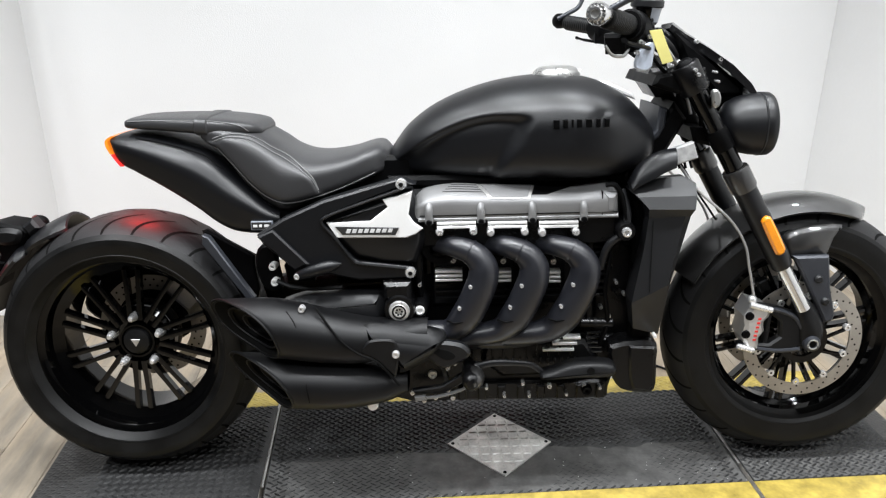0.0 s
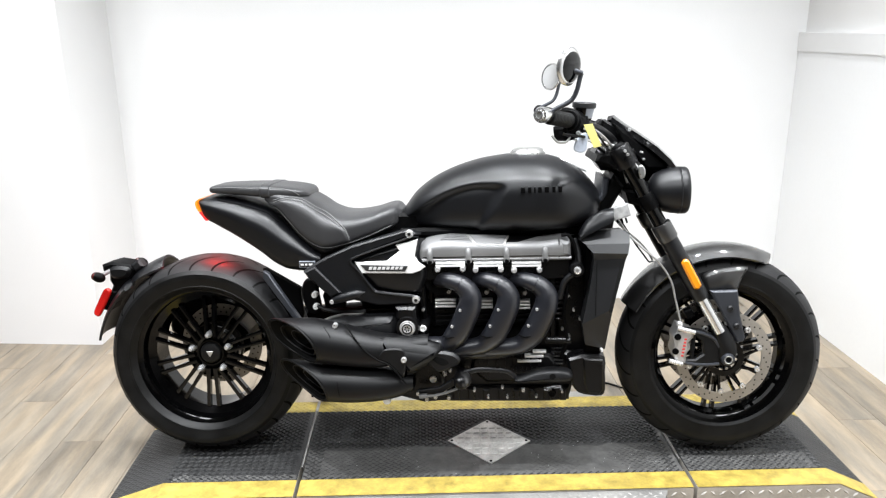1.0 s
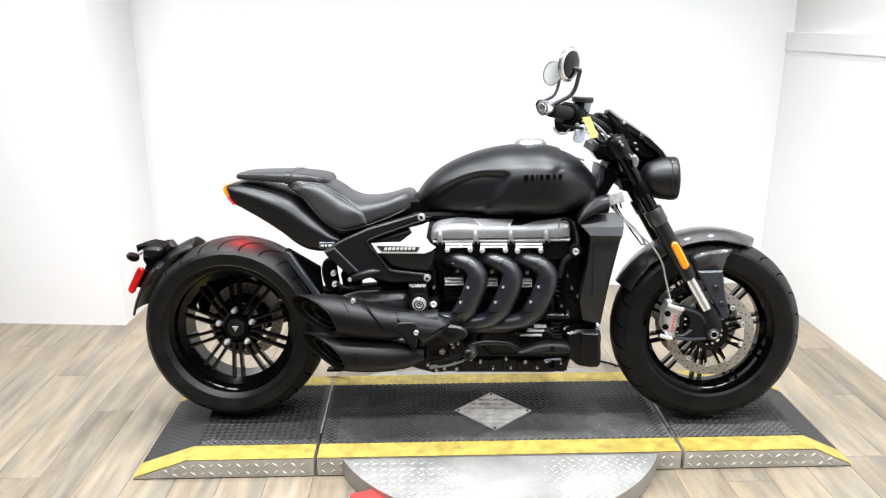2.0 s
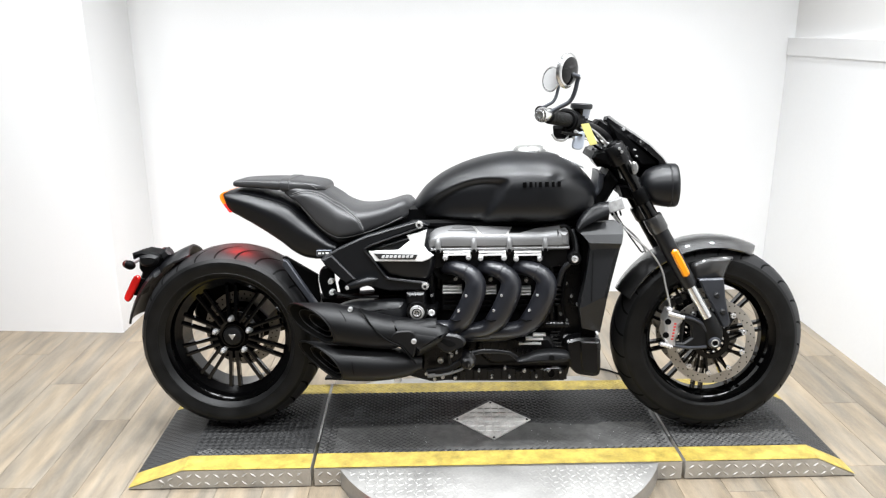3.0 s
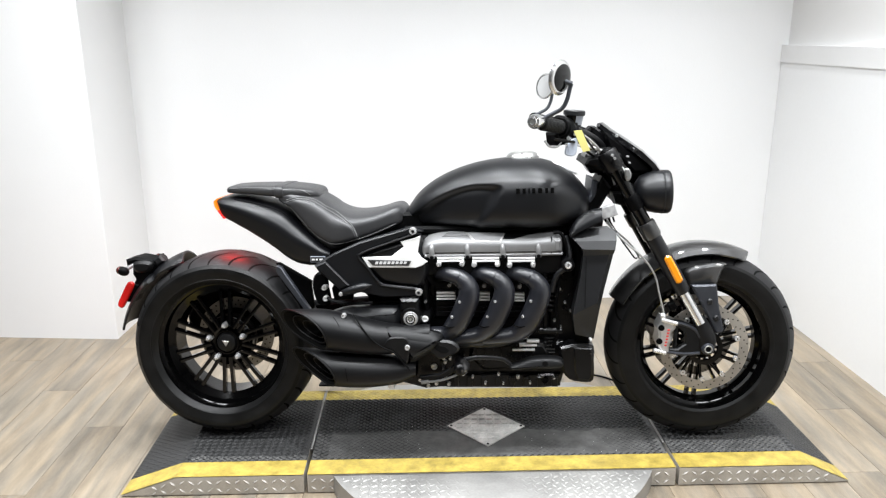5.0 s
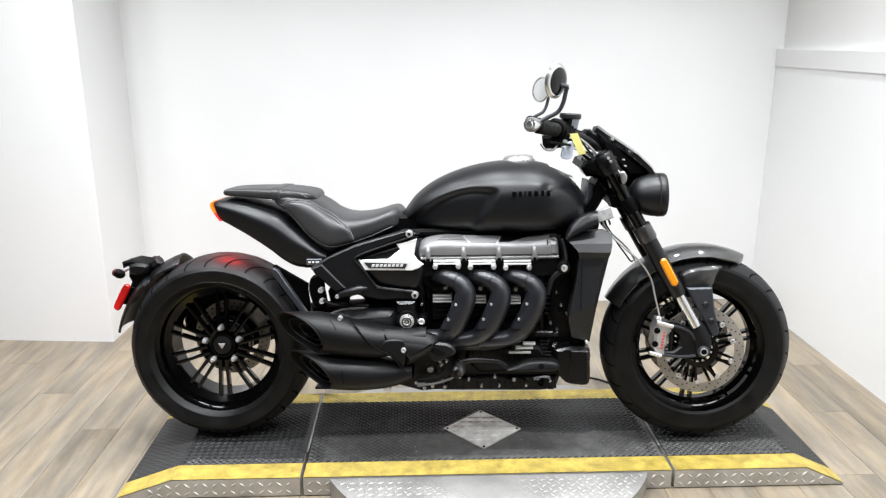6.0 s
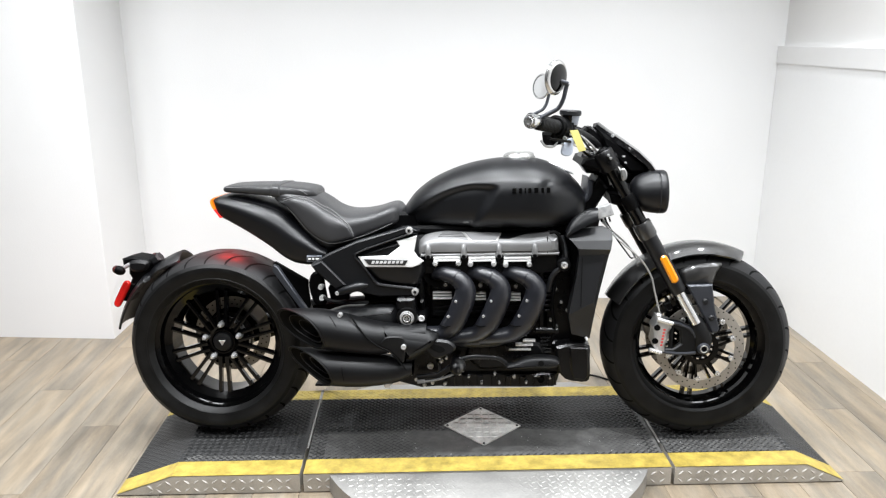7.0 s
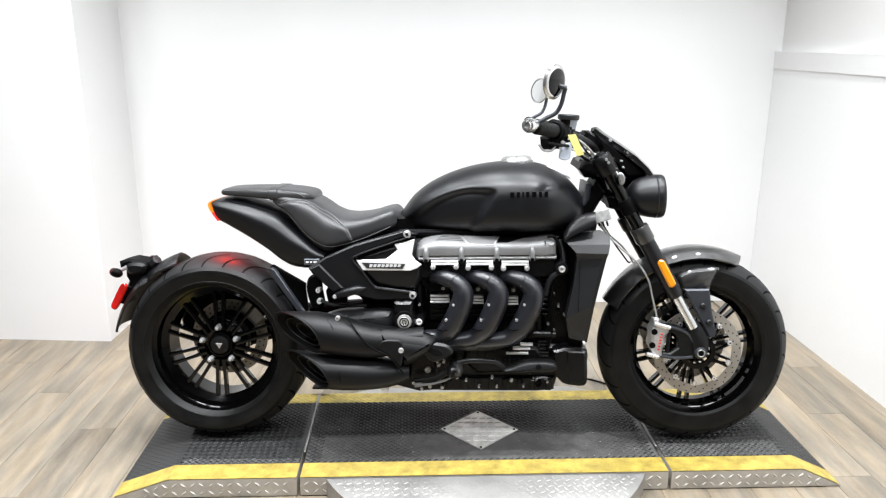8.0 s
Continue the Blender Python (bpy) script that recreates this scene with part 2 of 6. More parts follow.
def slab(outline, y0, y1, edge=0.004, dome=0.0):
    """An outline in the machine's (x, z) plane, thick from y0 to y1, with chamfered rims; dome lifts the middle of the y0 face."""
    pts = [Vector((p[0], p[1])) for p in outline]
    n = len(pts)
    if sum(pts[i].x * pts[(i + 1) % n].y - pts[(i + 1) % n].x * pts[i].y for i in range(n)) < 0:
        pts.reverse()

    def inset(d):
        out = []
        for i in range(n):
            a, b, c = pts[i - 1], pts[i], pts[(i + 1) % n]
            e, f = (b - a).normalized(), (c - b).normalized()
            n1, n2 = Vector((-e.y, e.x)), Vector((-f.y, f.x))
            m = n1 + n2
            m = m / max(0.4, m.dot(m) / 2) if m.length > 0.01 else n1
            out.append(b + m * d)
        return out
    s = 1 if y1 > y0 else -1
    rings = [(inset(edge), y0), (pts, y0 + s * edge), (pts, y1 - s * edge), (inset(edge), y1)]
    if dome:
        rings = [(inset(edge + dome * 1.6), y0 - s * dome), (inset(edge + dome * 0.5), y0 - s * dome * 0.6)] + rings
    rows = [[(p.x, y, p.y) for p in ring] for ring, y in rings]
    v, f = grid(rows, close_v=True, caps=True)
    if s > 0:
        return v, f
    return v, [tuple(reversed(q)) for q in f]


def box(x0, x1, y0, y1, z0, z1, edge=0.004):
    return slab([(x0, z0), (x1, z0), (x1, z1), (x0, z1)], y0, y1, min(edge, (x1 - x0) / 3, (z1 - z0) / 3, abs(y1 - y0) / 3))


def ring_section(x, w, z0, z1, n=32, top=0.75, bottom=0.75, y=0.0):
    """A closed cross-section at x: half-width w, from z0 to z1, squarer for smaller exponents."""
    out, zm, h = [], (z0 + z1) / 2, (z1 - z0) / 2
    for k in range(n):
        a = 2 * math.pi * k / n
        c, s = math.cos(a), math.sin(a)
        e = top if s > 0 else bottom
        out.append((x, y + w * math.copysign(abs(c) ** e, c), zm + h * math.copysign(abs(s) ** e, s)))
    return out


def between(table, x):
    """Values at x from rows of (x, values...), eased from row to row."""
    if x <= table[0][0]:
        return table[0][1:]
    for i in range(len(table) - 1):
        if x <= table[i + 1][0]:
            p1, p2 = table[i], table[i + 1]
            p0, p3 = table[max(0, i - 1)], table[min(len(table) - 1, i + 2)]
            h = p2[0] - p1[0]
            t = (x - p1[0]) / h
            out = []
            for k in range(1, len(p1)):
                m1 = (p2[k] - p0[k]) / (p2[0] - p0[0]) * h
                m2 = (p3[k] - p1[k]) / (p3[0] - p1[0]) * h
                out.append((2 * t ** 3 - 3 * t * t + 1) * p1[k] + (t ** 3 - 2 * t * t + t) * m1 + (3 * t * t - 2 * t ** 3) * p2[k] + (t ** 3 - t * t) * m2)
            return tuple(out)
    return table[-1][1:]


def ball(centre, r, n=10, squash=(1, 1, 1)):
    rows = []
    for i in range(1, n):
        a = math.pi * i / n
        rows.append([(centre[0] + r * squash[0] * math.sin(a) * math.cos(2 * math.pi * k / (n + 4)), centre[1] + r * squash[1] * math.sin(a) * math.sin(2 * math.pi * k / (n + 4)), centre[2] + r * squash[2] * math.cos(a)) for k in range(n + 4)])
    return grid(rows, close_v=True, caps=True)




def mesh_of(name, shape, mat, sharp=38):
    me = bpy.data.meshes.new(name)
    me.from_pydata(shape[0], [], shape[1])
    bm = bmesh.new()
    bm.from_mesh(me)
    bmesh.ops.recalc_face_normals(bm, faces=bm.faces)
    for f in bm.faces:
        f.smooth = True
    bm.to_mesh(me)
    bm.free()
    me.materials.append(mat)
    me.set_sharp_from_angle(angle=radians(sharp))
    return me


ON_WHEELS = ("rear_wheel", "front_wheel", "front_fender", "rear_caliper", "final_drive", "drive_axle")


def fit_to_view(shape):
    """The body's points, slightly turned, sheared and bowed to fit the camera's view."""
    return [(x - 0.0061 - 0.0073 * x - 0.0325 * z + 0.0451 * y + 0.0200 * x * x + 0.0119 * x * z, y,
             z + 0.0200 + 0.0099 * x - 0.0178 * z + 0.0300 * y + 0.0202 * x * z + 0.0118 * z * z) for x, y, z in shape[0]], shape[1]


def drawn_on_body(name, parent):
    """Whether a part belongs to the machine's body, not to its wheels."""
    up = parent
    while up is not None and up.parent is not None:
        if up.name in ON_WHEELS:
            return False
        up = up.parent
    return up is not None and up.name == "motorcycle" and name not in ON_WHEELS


def part(name, shape, mat, parent, label="", sharp=38):
    """One mesh object under a thing or under a part."""
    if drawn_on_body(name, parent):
        shape = fit_to_view(shape)
    ob = new(name, mesh_of(name, shape, mat, sharp))
    ob.parent = parent
    if label:
        tagged(ob, label)
    return ob


def again(ob, parent, m):
    """Another object on the same mesh."""
    o = new(ob.name.split(".")[0], ob.data)
    o.parent = parent
    o.matrix_basis = m
    return o


def setting(name, shape, mat, label, category, sharp=38):
    return tagged(new(name, mesh_of(name, shape, mat, sharp)), label, category, kind="structure")


def bolt(centre, r=0.008, depth=0.008, side=-1):
    """A hexagon-socket bolt head that faces sideways."""
    x, y, z = centre
    s = side
    return join(lathe([(0.0, 0.0), (r * 0.45, 0.0), (r * 0.5, 0.4 * s * depth), (r * 0.85, 0.4 * s * depth), (r, 0.0), (r, -s * depth), (0.0, -s * depth)], (x, y, z), 14))


# ---- room ----
def wall_run(x0, y0, x1, y1, thick, z0, z1):
    """A wall whose room face runs from (x0, y0) to (x1, y1), with its thickness on the left of that way."""
    d = Vector((x1 - x0, y1 - y0)).normalized()
    n = Vector((-d.y, d.x)) * thick
    a, b = Vector((x0, y0)), Vector((x1, y1))
    corners = [a, b, b + n, a + n]
    vs = [(p.x, p.y, z) for z in (z0, z1) for p in corners]
    return vs, [(0, 3, 2, 1), (4, 5, 6, 7), (0, 1, 5, 4), (1, 2, 6, 5), (2, 3, 7, 6), (3, 0, 4, 7)]


def pillar(outline, z0, z1):
    """An upright block over an outline in (x, y)."""
    n = len(outline)
    vs = [(x, y, z) for z in (z0, z1) for x, y in outline]
    return vs, [tuple(reversed(range(n))), tuple(range(n, 2 * n))] + [(i, (i + 1) % n, n + (i + 1) % n, n + i) for i in range(n)]


# The room stands about nine degrees askew to the world's axes.
CORNER = (1.513, 1.890)
PIER_BACK = (-1.862, 1.312)


def side_x(y, out=0.0):
    """The side wall's panelling face at y."""
    return 1.8193 - 0.1616 * y + out


floor = setting("floor", ([(-3.7, -4.6, -0.012), (4.2, -4.6, -0.012), (4.2, 2.3, -0.012), (-3.7, 2.3, -0.012)], [(0, 1, 2, 3)]), JOINT, "oak-look vinyl plank floor", "floor")
setting("wall_back", wall_run(CORNER[0] + 0.2, CORNER[1] + 0.034, PIER_BACK[0] - 0.1, PIER_BACK[1] - 0.017, -0.15, 0, CEIL), WALL, "plain white painted back wall", "wall")
setting("wall_column", pillar([(-1.806, 0.8125), (-1.800, 0.8180), (PIER_BACK[0], PIER_BACK[1] + 0.002), (-1.95, 1.46), (-3.6, 1.3), (-3.6, 0.665)], 0, CEIL), WALL, "white painted wall pier that juts into the room", "wall")
setting("wall_left", wall_run(-3.4, 1.2, -3.4, -4.4, -0.15, 0, CEIL), WALL_DARK, "unseen side wall, dark to cut reflections", "wall")
setting("wall_right", wall_run(side_x(-4.4, 0.03), -4.4, side_x(1.95, 0.03), 1.95, -0.15, 0, CEIL), WALL_UP, "white painted side wall, faintly greyed for weaker light", "wall")
setting("wall_panel", wall_run(side_x(-4.4), -4.4, side_x(1.888), 1.888, -0.027, 0, 1.317), PANEL, "glossy white panelling on the side wall", "wall panel")
setting("trim_ledge", wall_run(side_x(-4.4, -0.006), -4.4, side_x(1.886, -0.006), 1.886, -0.045, 1.3155, 1.404), TRIM, "white trim ledge along the wall panelling", "trim")
setting("wall_front", wall_run(-3.5, -4.4, 2.8, -4.4, -0.15, 0, CEIL), WALL_DARK, "unseen wall that closes the room, dark to cut reflections", "wall")
setting("ceiling", join(([(-3.7, -4.6, CEIL), (4.2, -4.6, CEIL), (4.2, 2.3, CEIL), (-3.7, 2.3, CEIL)], [(3, 2, 1, 0)])), CEILING, "unseen ceiling, grey to cut bounce light", "ceiling")


# ---- lift platform ----
TOP = 0.07
DECK_TURN = radians(9.2)
DC, DS = math.cos(DECK_TURN), math.sin(DECK_TURN)


def plat(u, v, z):
    """Platform coordinates: u along it, v across, from the middle of the steel diamond."""
    return (0.091 + DC * u - DS * v, 0.041 + DS * u + DC * v, z)


def plat_shape(shape):
    return [plat(*p) for p in shape[0]], shape[1]


def prism(outline_uv, z_of, base):
    """A block over an outline in (u, v): its top at z_of(u), its foot at base."""
    n = len(outline_uv)
    vs = [(u, v, base) for u, v in outline_uv] + [(u, v, z_of(u)) for u, v in outline_uv]
    fs = [tuple(reversed(range(n))), tuple(range(n, 2 * n))] + [(i, (i + 1) % n, n + (i + 1) % n, n + i) for i in range(n)]
    return vs, fs


def bar_bump(u, v, z, ang, length, width, height):
    """One raised lozenge of tread plate."""
    c, s = math.cos(ang), math.sin(ang)
    base = [(-length, 0), (-length * 0.55, -width), (length * 0.55, -width), (length, 0), (length * 0.55, width), (-length * 0.55, width)]
    top = [(-length * 0.6, 0), (0, -width * 0.35), (length * 0.6, 0), (0, width * 0.35)]
    vs = [(u + a * c - b * s, v + a * s + b * c, z(u + a * c - b * s)) for a, b in base]
    vs += [(u + a * c - b * s, v + a * s + b * c, z(u + a * c - b * s) + height) for a, b in top]
    return vs, [(0, 1, 7, 6), (1, 2, 7), (2, 3, 8, 7), (3, 4, 9, 8), (4, 5, 9), (5, 0, 6, 9), (6, 7, 8, 9)]


V0, V1 = -0.294, 0.312
YB = 0.087
RAMP_L, END_L, RAMP_R, END_R = 1.040, 1.222, 1.066, 1.200
SEAM_L, SEAM_R = -0.619, 0.614


def height(u):
    over = (-u - RAMP_L) / (END_L - RAMP_L) if u < 0 else (u - RAMP_R) / (END_R - RAMP_R)
    return TOP - (TOP - 0.008) * max(0.0, over)


def side_bumps(u0, u1, v):
    """Lozenges on an upright skirt, in two rows."""
    shapes = []
    k = 0
    u = u0 + 0.02
    while u < u1 - 0.02:
        hz = height(u)
        for j, fz in enumerate((0.27, 0.68)):
            z = hz * fz
            if hz > 0.04:
                ang = radians(38 if (k + j) % 2 else 142)
                c, s = math.cos(ang), math.sin(ang)
                lo = [(-0.013, 0), (0, -0.0042), (0.013, 0), (0, 0.0042)]
                vs = [(u + a * c - b * s, v, z + a * s + b * c) for a, b in lo] + [(u, v - 0.0042, z)]
                shapes.append((vs, [(0, 1, 4), (1, 2, 4), (2, 3, 4), (3, 0, 4)]))
        u += 0.030
        k += 1
    return shapes


def platform_section(u0, u1, label):
    lift = tagged(new("lift_platform"), label, "lift platform", group="lift platform sections")
    us = sorted({u0, u1} | {u for u in (-RAMP_L, RAMP_R) if u0 < u < u1})
    top = []
    for a, b in zip(us, us[1:]):
        top.append(prism([(a, V0), (b, V0), (b, V1), (a, V1)], lambda u: height(u) - 0.003, 0.004))
    part("deck", plat_shape(join(*top)), SKIRT, lift, "diamond plate steel body", 30)
    mats, yel = [], []
    for a, b in zip(us, us[1:]):
        mats.append(([(a, V0 + YB, height(a)), (b, V0 + YB, height(b)), (b, V1 - YB * 0.9, height(b)), (a, V1 - YB * 0.9, height(a))], [(0, 1, 2, 3)]))
        for va, vb in ((V0, V0 + YB), (V1 - YB * 0.9, V1)):
            yel.append(([(a, va, height(a) + 0.0006), (b, va, height(b) + 0.0006), (b, vb, height(b) + 0.0006), (a, vb, height(a) + 0.0006)], [(0, 1, 2, 3)]))
    part("tread_mat", plat_shape(join(*mats)), MAT_BLACK, lift, "worn black tread surface", 20)
    for k in (0, 1):
        part("yellow_stripe", plat_shape(join(*yel[k::2])), YELLOW, lift, "yellow safety stripe")
    bumps, ybumps = [], []
    step_u, step_v = 0.0235, 0.0115
    rows = int((V1 - V0) / step_v)
    for j in range(rows):
        v = V0 + 0.012 + j * step_v
        n = int((u1 - u0) / step_u)
        for i in range(n):
            u = u0 + 0.012 + i * step_u + (step_u / 2 if j % 2 else 0)
            if u > u1 - 0.012 or (abs(u) < 0.15 and abs(v) < 0.15 - abs(u) + 0.005):
                continue
            if V0 < v < V0 + YB:
                continue
            wear = noise.noise((u * 3.0, v * 4.0, 1.7)) + (1.1 if abs(u) < 0.56 and -0.2 < v < -0.02 else 0.0) - (0.15 if abs(u) > 0.8 else 0)
            h = 0.0036 * max(0.10, min(1.0, 0.95 - 0.75 * wear)) if -RAMP_L < u < RAMP_R else 0.0012
            painted = v > V1 - YB * 0.9 - 0.004
            (ybumps if painted else bumps).append(bar_bump(u, v, height, radians(32 if j % 2 else 148), 0.0115, 0.0034, h * 0.4 if painted else h))
    part("tread", plat_shape(join(*bumps)), MAT_BLACK, lift, "raised lozenge tread", 20)
    part("stripe_tread", plat_shape(moved(join(*ybumps), Matrix.Translation((0, 0, 0.0006)))), YELLOW, lift, "painted raised tread", 20)
    skirt = []
    skirt += side_bumps(u0, u1, V0 - 0.0003)
    part("skirt_tread", plat_shape(join(*skirt)), SKIRT, lift, "raised lozenges on the steel skirt")
    return lift


platform_section(-END_L, SEAM_L - 0.006, "black tread lift platform end section with yellow edges")
mid = platform_section(SEAM_L + 0.006, SEAM_R - 0.006, "black tread lift platform middle section with yellow edges")
platform_section(SEAM_R + 0.006, END_R, "black tread lift platform end section with yellow edges")

D = 0.1415
TWIST = Matrix.Rotation(radians(-2.3), 4, "Z")
part("steel_diamond", plat_shape(moved(prism([(0, -D), (D, 0), (0, D), (-D, 0)], lambda u: TOP + 0.004, TOP + 0.0005), TWIST)), DIAMOND, mid, "square diamond-plate steel cover set on edge")
db = []
for i in range(-7, 8):
    for j in range(-9, 10):
        u, v = i * 0.028 + (0.014 if j % 2 else 0), j * 0.0165
        if abs(u) + abs(v) < D - 0.012:
            db.append(bar_bump(u, v, lambda q: TOP + 0.004, radians(5 if j % 2 else 95), 0.0125 if j % 2 else 0.0085, 0.0032, 0.0026 if j % 2 else 0.0014))
part("diamond_tread", plat_shape(moved(join(*db), TWIST)), DIAMOND, mid, "raised lozenges on the steel cover")
for du, dv in ((-D + 0.014, 0), (D - 0.014, 0), (0, D - 0.014), (0, -D + 0.014)):
    part("screw", plat_shape(moved(lathe([(0, 0.002), (0.004, 0.002), (0.005, 0.0)], (du, dv, TOP + 0.004), 10, "z"), TWIST)), BLACK_AND_SHADE, mid)
# scuffed strips where feet have worn the tread smooth
for ua, ub, va, vb, seed in ((-0.610, 0.605, V0 + YB + 0.002, -0.030, 3.1), (0.624, 1.04, V0 + YB + 0.004, -0.10, 7.7), (-1.02, -0.63, V0 + YB + 0.004, -0.165, 5.2)):
    n = 60
    low, high = [], []
    for i in range(n + 1):
        u = ua + (ub - ua) * i / n
        w = 0.030 * noise.noise((u * 5, seed, 0)) + 0.014 * noise.noise((u * 23, seed, 2))
        low.append((u, va, TOP + 0.0005))
        high.append((u, max(va + 0.004, vb + w), TOP + 0.0005))
    part("scuffed_strip", plat_shape(grid([low, high])), WORN_MAT, mid, "scuffed grey tread, worn smooth")
rng_s = random.Random(11)
specks = []
for k in range(70):
    u, v, r = rng_s.uniform(-0.58, 1.0), rng_s.uniform(V0 + YB, 0.02), rng_s.uniform(0.0005, 0.0014)
    if abs(u) + abs(v) > D + 0.01:
        specks.append([(u + r * math.cos(a) * 1.3, v + r * math.sin(a), TOP + 0.0011) for a in (0, 1.3, 2.4, 3.6, 5.0)])
dust = ([p for s in specks for p in s], [tuple(range(5 * k, 5 * k + 5)) for k in range(len(specks))])
tagged(part("dust_flecks", plat_shape(dust), BADGE, mid, "pale dust and paint flecks"), kind="stuff")
# bright seam strips and a shadowed gap between the sections
for u in (SEAM_L, SEAM_R):
    part("seam_strip", plat_shape(box(u - 0.0028, u + 0.0028, V0 + 0.16, V1 + 0.004, TOP - 0.004, TOP + 0.0025, 0.001)), STEEL, mid, "bright metal seam strip")

# round steel apron in front of the middle section
CV, CR = -0.053, 0.580
apron = tagged(new("turntable_apron"), "rounded diamond-plate steel apron in front of the lift", "steel apron")
a0 = math.asin((CV - V0 + 0.003) / CR)
arc = [(CR * math.cos(a), CV + CR * math.sin(a)) for a in [math.pi + a0 + (math.pi - 2 * a0) * k / 48 for k in range(49)]]
arc = [(u, min(v, V0 - 0.003)) for u, v in arc]
part("plate", plat_shape(prism(arc, lambda u: TOP - 0.005, 0.002)), STEEL, apron, "", 25)
ab = []
for i in range(-20, 21):
    for j in range(0, 24):
        u, v = i * 0.031 + (0.0155 if j % 2 else 0), V0 - 0.015 - j * 0.0165
        if u ** 2 + (v - CV) ** 2 < (CR - 0.018) ** 2:
            worn = 0.0022 * max(0.08, min(1, -0.15 + 1.5 * abs(u + 0.06) / 0.40 + 0.6 * noise.noise((u * 4, v * 4, 0))))
            ab.append(bar_bump(u, v, lambda q: TOP - 0.005, radians(30 if j % 2 else 120), 0.0120, 0.0032, worn))
part("plate_tread", plat_shape(join(*ab)), STEEL, apron, "raised lozenges, worn smooth in the middle")
part("rear_lip", plat_shape(prism([(-0.52, V1 + 0.002), (0.52, V1 + 0.002), (0.40, V1 + 0.06), (-0.40, V1 + 0.06)], lambda u: TOP - 0.008, 0.002)), STEEL, apron)

pedal = tagged(new("foot_pedal"), "small red foot pedal on the floor beside the apron", "pedal")
part("pedal_pad", moved(box(-0.05, 0.05, -0.035, 0.035, 0.02, 0.05, 0.008), pose(-0.262, -0.500, 0, 8, 0, 25)), RED, pedal, "red pad")
part("pedal_base", moved(box(-0.06, 0.06, -0.045, 0.045, 0.0, 0.022, 0.006), pose(-0.262, -0.500, 0, 0, 0, 25)), BLACK_AND_SHADE, pedal, "black base")

cable = tagged(new("floor_cable"), "thin dark cable lying on the floor behind the lift", "cable")
part("cord", tube(curve([(0.164, 0.71, 0.005), (0.327, 0.695, 0.005), (0.461, 0.682, 0.005), (0.537, 0.674, 0.005), (0.603, 0.637, 0.005), (0.673, 0.589, 0.005)], 6), 0.004, 8), RUBBER, cable)


# ---- motorcycle ----
# Machine coordinates: x forwards, y to its left, z up from the ground.
bike = tagged(new("motorcycle"), "matte black cruiser motorcycle leaning on its stand on the lift", "motorcycle")
bike.matrix_basis = pose(0, 0.023, TOP + 0.002, -6.96, 0, 5.25)
RX, RZ, FX, FZ = -0.8385, 0.323, 0.8385, 0.337


def wheel(name, cx, cz, r_rim, half, barrel, dish, label):
    prof = [(r_rim - 0.004, -half - 0.002), (r_rim + 0.006, -half - 0.004), (r_rim + 0.006, -half), (r_rim - 0.006, -half + 0.006), (r_rim - 0.014, -half + 0.012), (r_rim - 0.016, -half + dish - 0.015), (barrel, -half + dish),
            (barrel, half - 0.045), (r_rim - 0.016, half - 0.03), (r_rim - 0.014, half - 0.012), (r_rim + 0.006, half), (r_rim + 0.006, half + 0.004), (r_rim - 0.004, half + 0.002)]
    return part(name, lathe(prof, (cx, 0, cz), 96), RIM, bike, label, 30)


def spokes(rim, cx, cz, r0, r1, y0, y1, gap0, gap1, width, phase, thick=0.012, pairs=10):
    """Pairs of thin cast spokes, each an object on one mesh."""
    first = None
    for k in range(pairs):
        for s in (-1, 1):
            if first is None:
                v = []
                for r, y, w in ((r0, y0, width * 1.3), ((r0 + r1) / 2, y0 * 0.45 + y1 * 0.55, width), (r1, y1, width * 1.1)):
                    v.append([(r, y - thick / 2, -w / 2), (r, y - thick / 2 - 0.001, 0), (r, y - thick / 2, w / 2), (r, y + thick, w * 0.5), (r, y + thick, -w * 0.5)])
                first = part("spoke", grid(v, close_v=True, caps=True), GLOSS, rim)
                ob = first
            else:
                ob = again(first, rim, Matrix())
            a = phase + 360 * k / pairs
            lean = math.degrees(math.atan2(gap1 - gap0, r1 - r0)) * s
            off = gap0 - r0 * math.tan(radians(abs(lean)))
            ob.matrix_basis = Matrix.Translation((cx, 0, cz)) @ Matrix.Rotation(-radians(a), 4, "Y") @ Matrix.Translation((0, 0, s * off)) @ Matrix.Rotation(-radians(lean), 4, "Y")


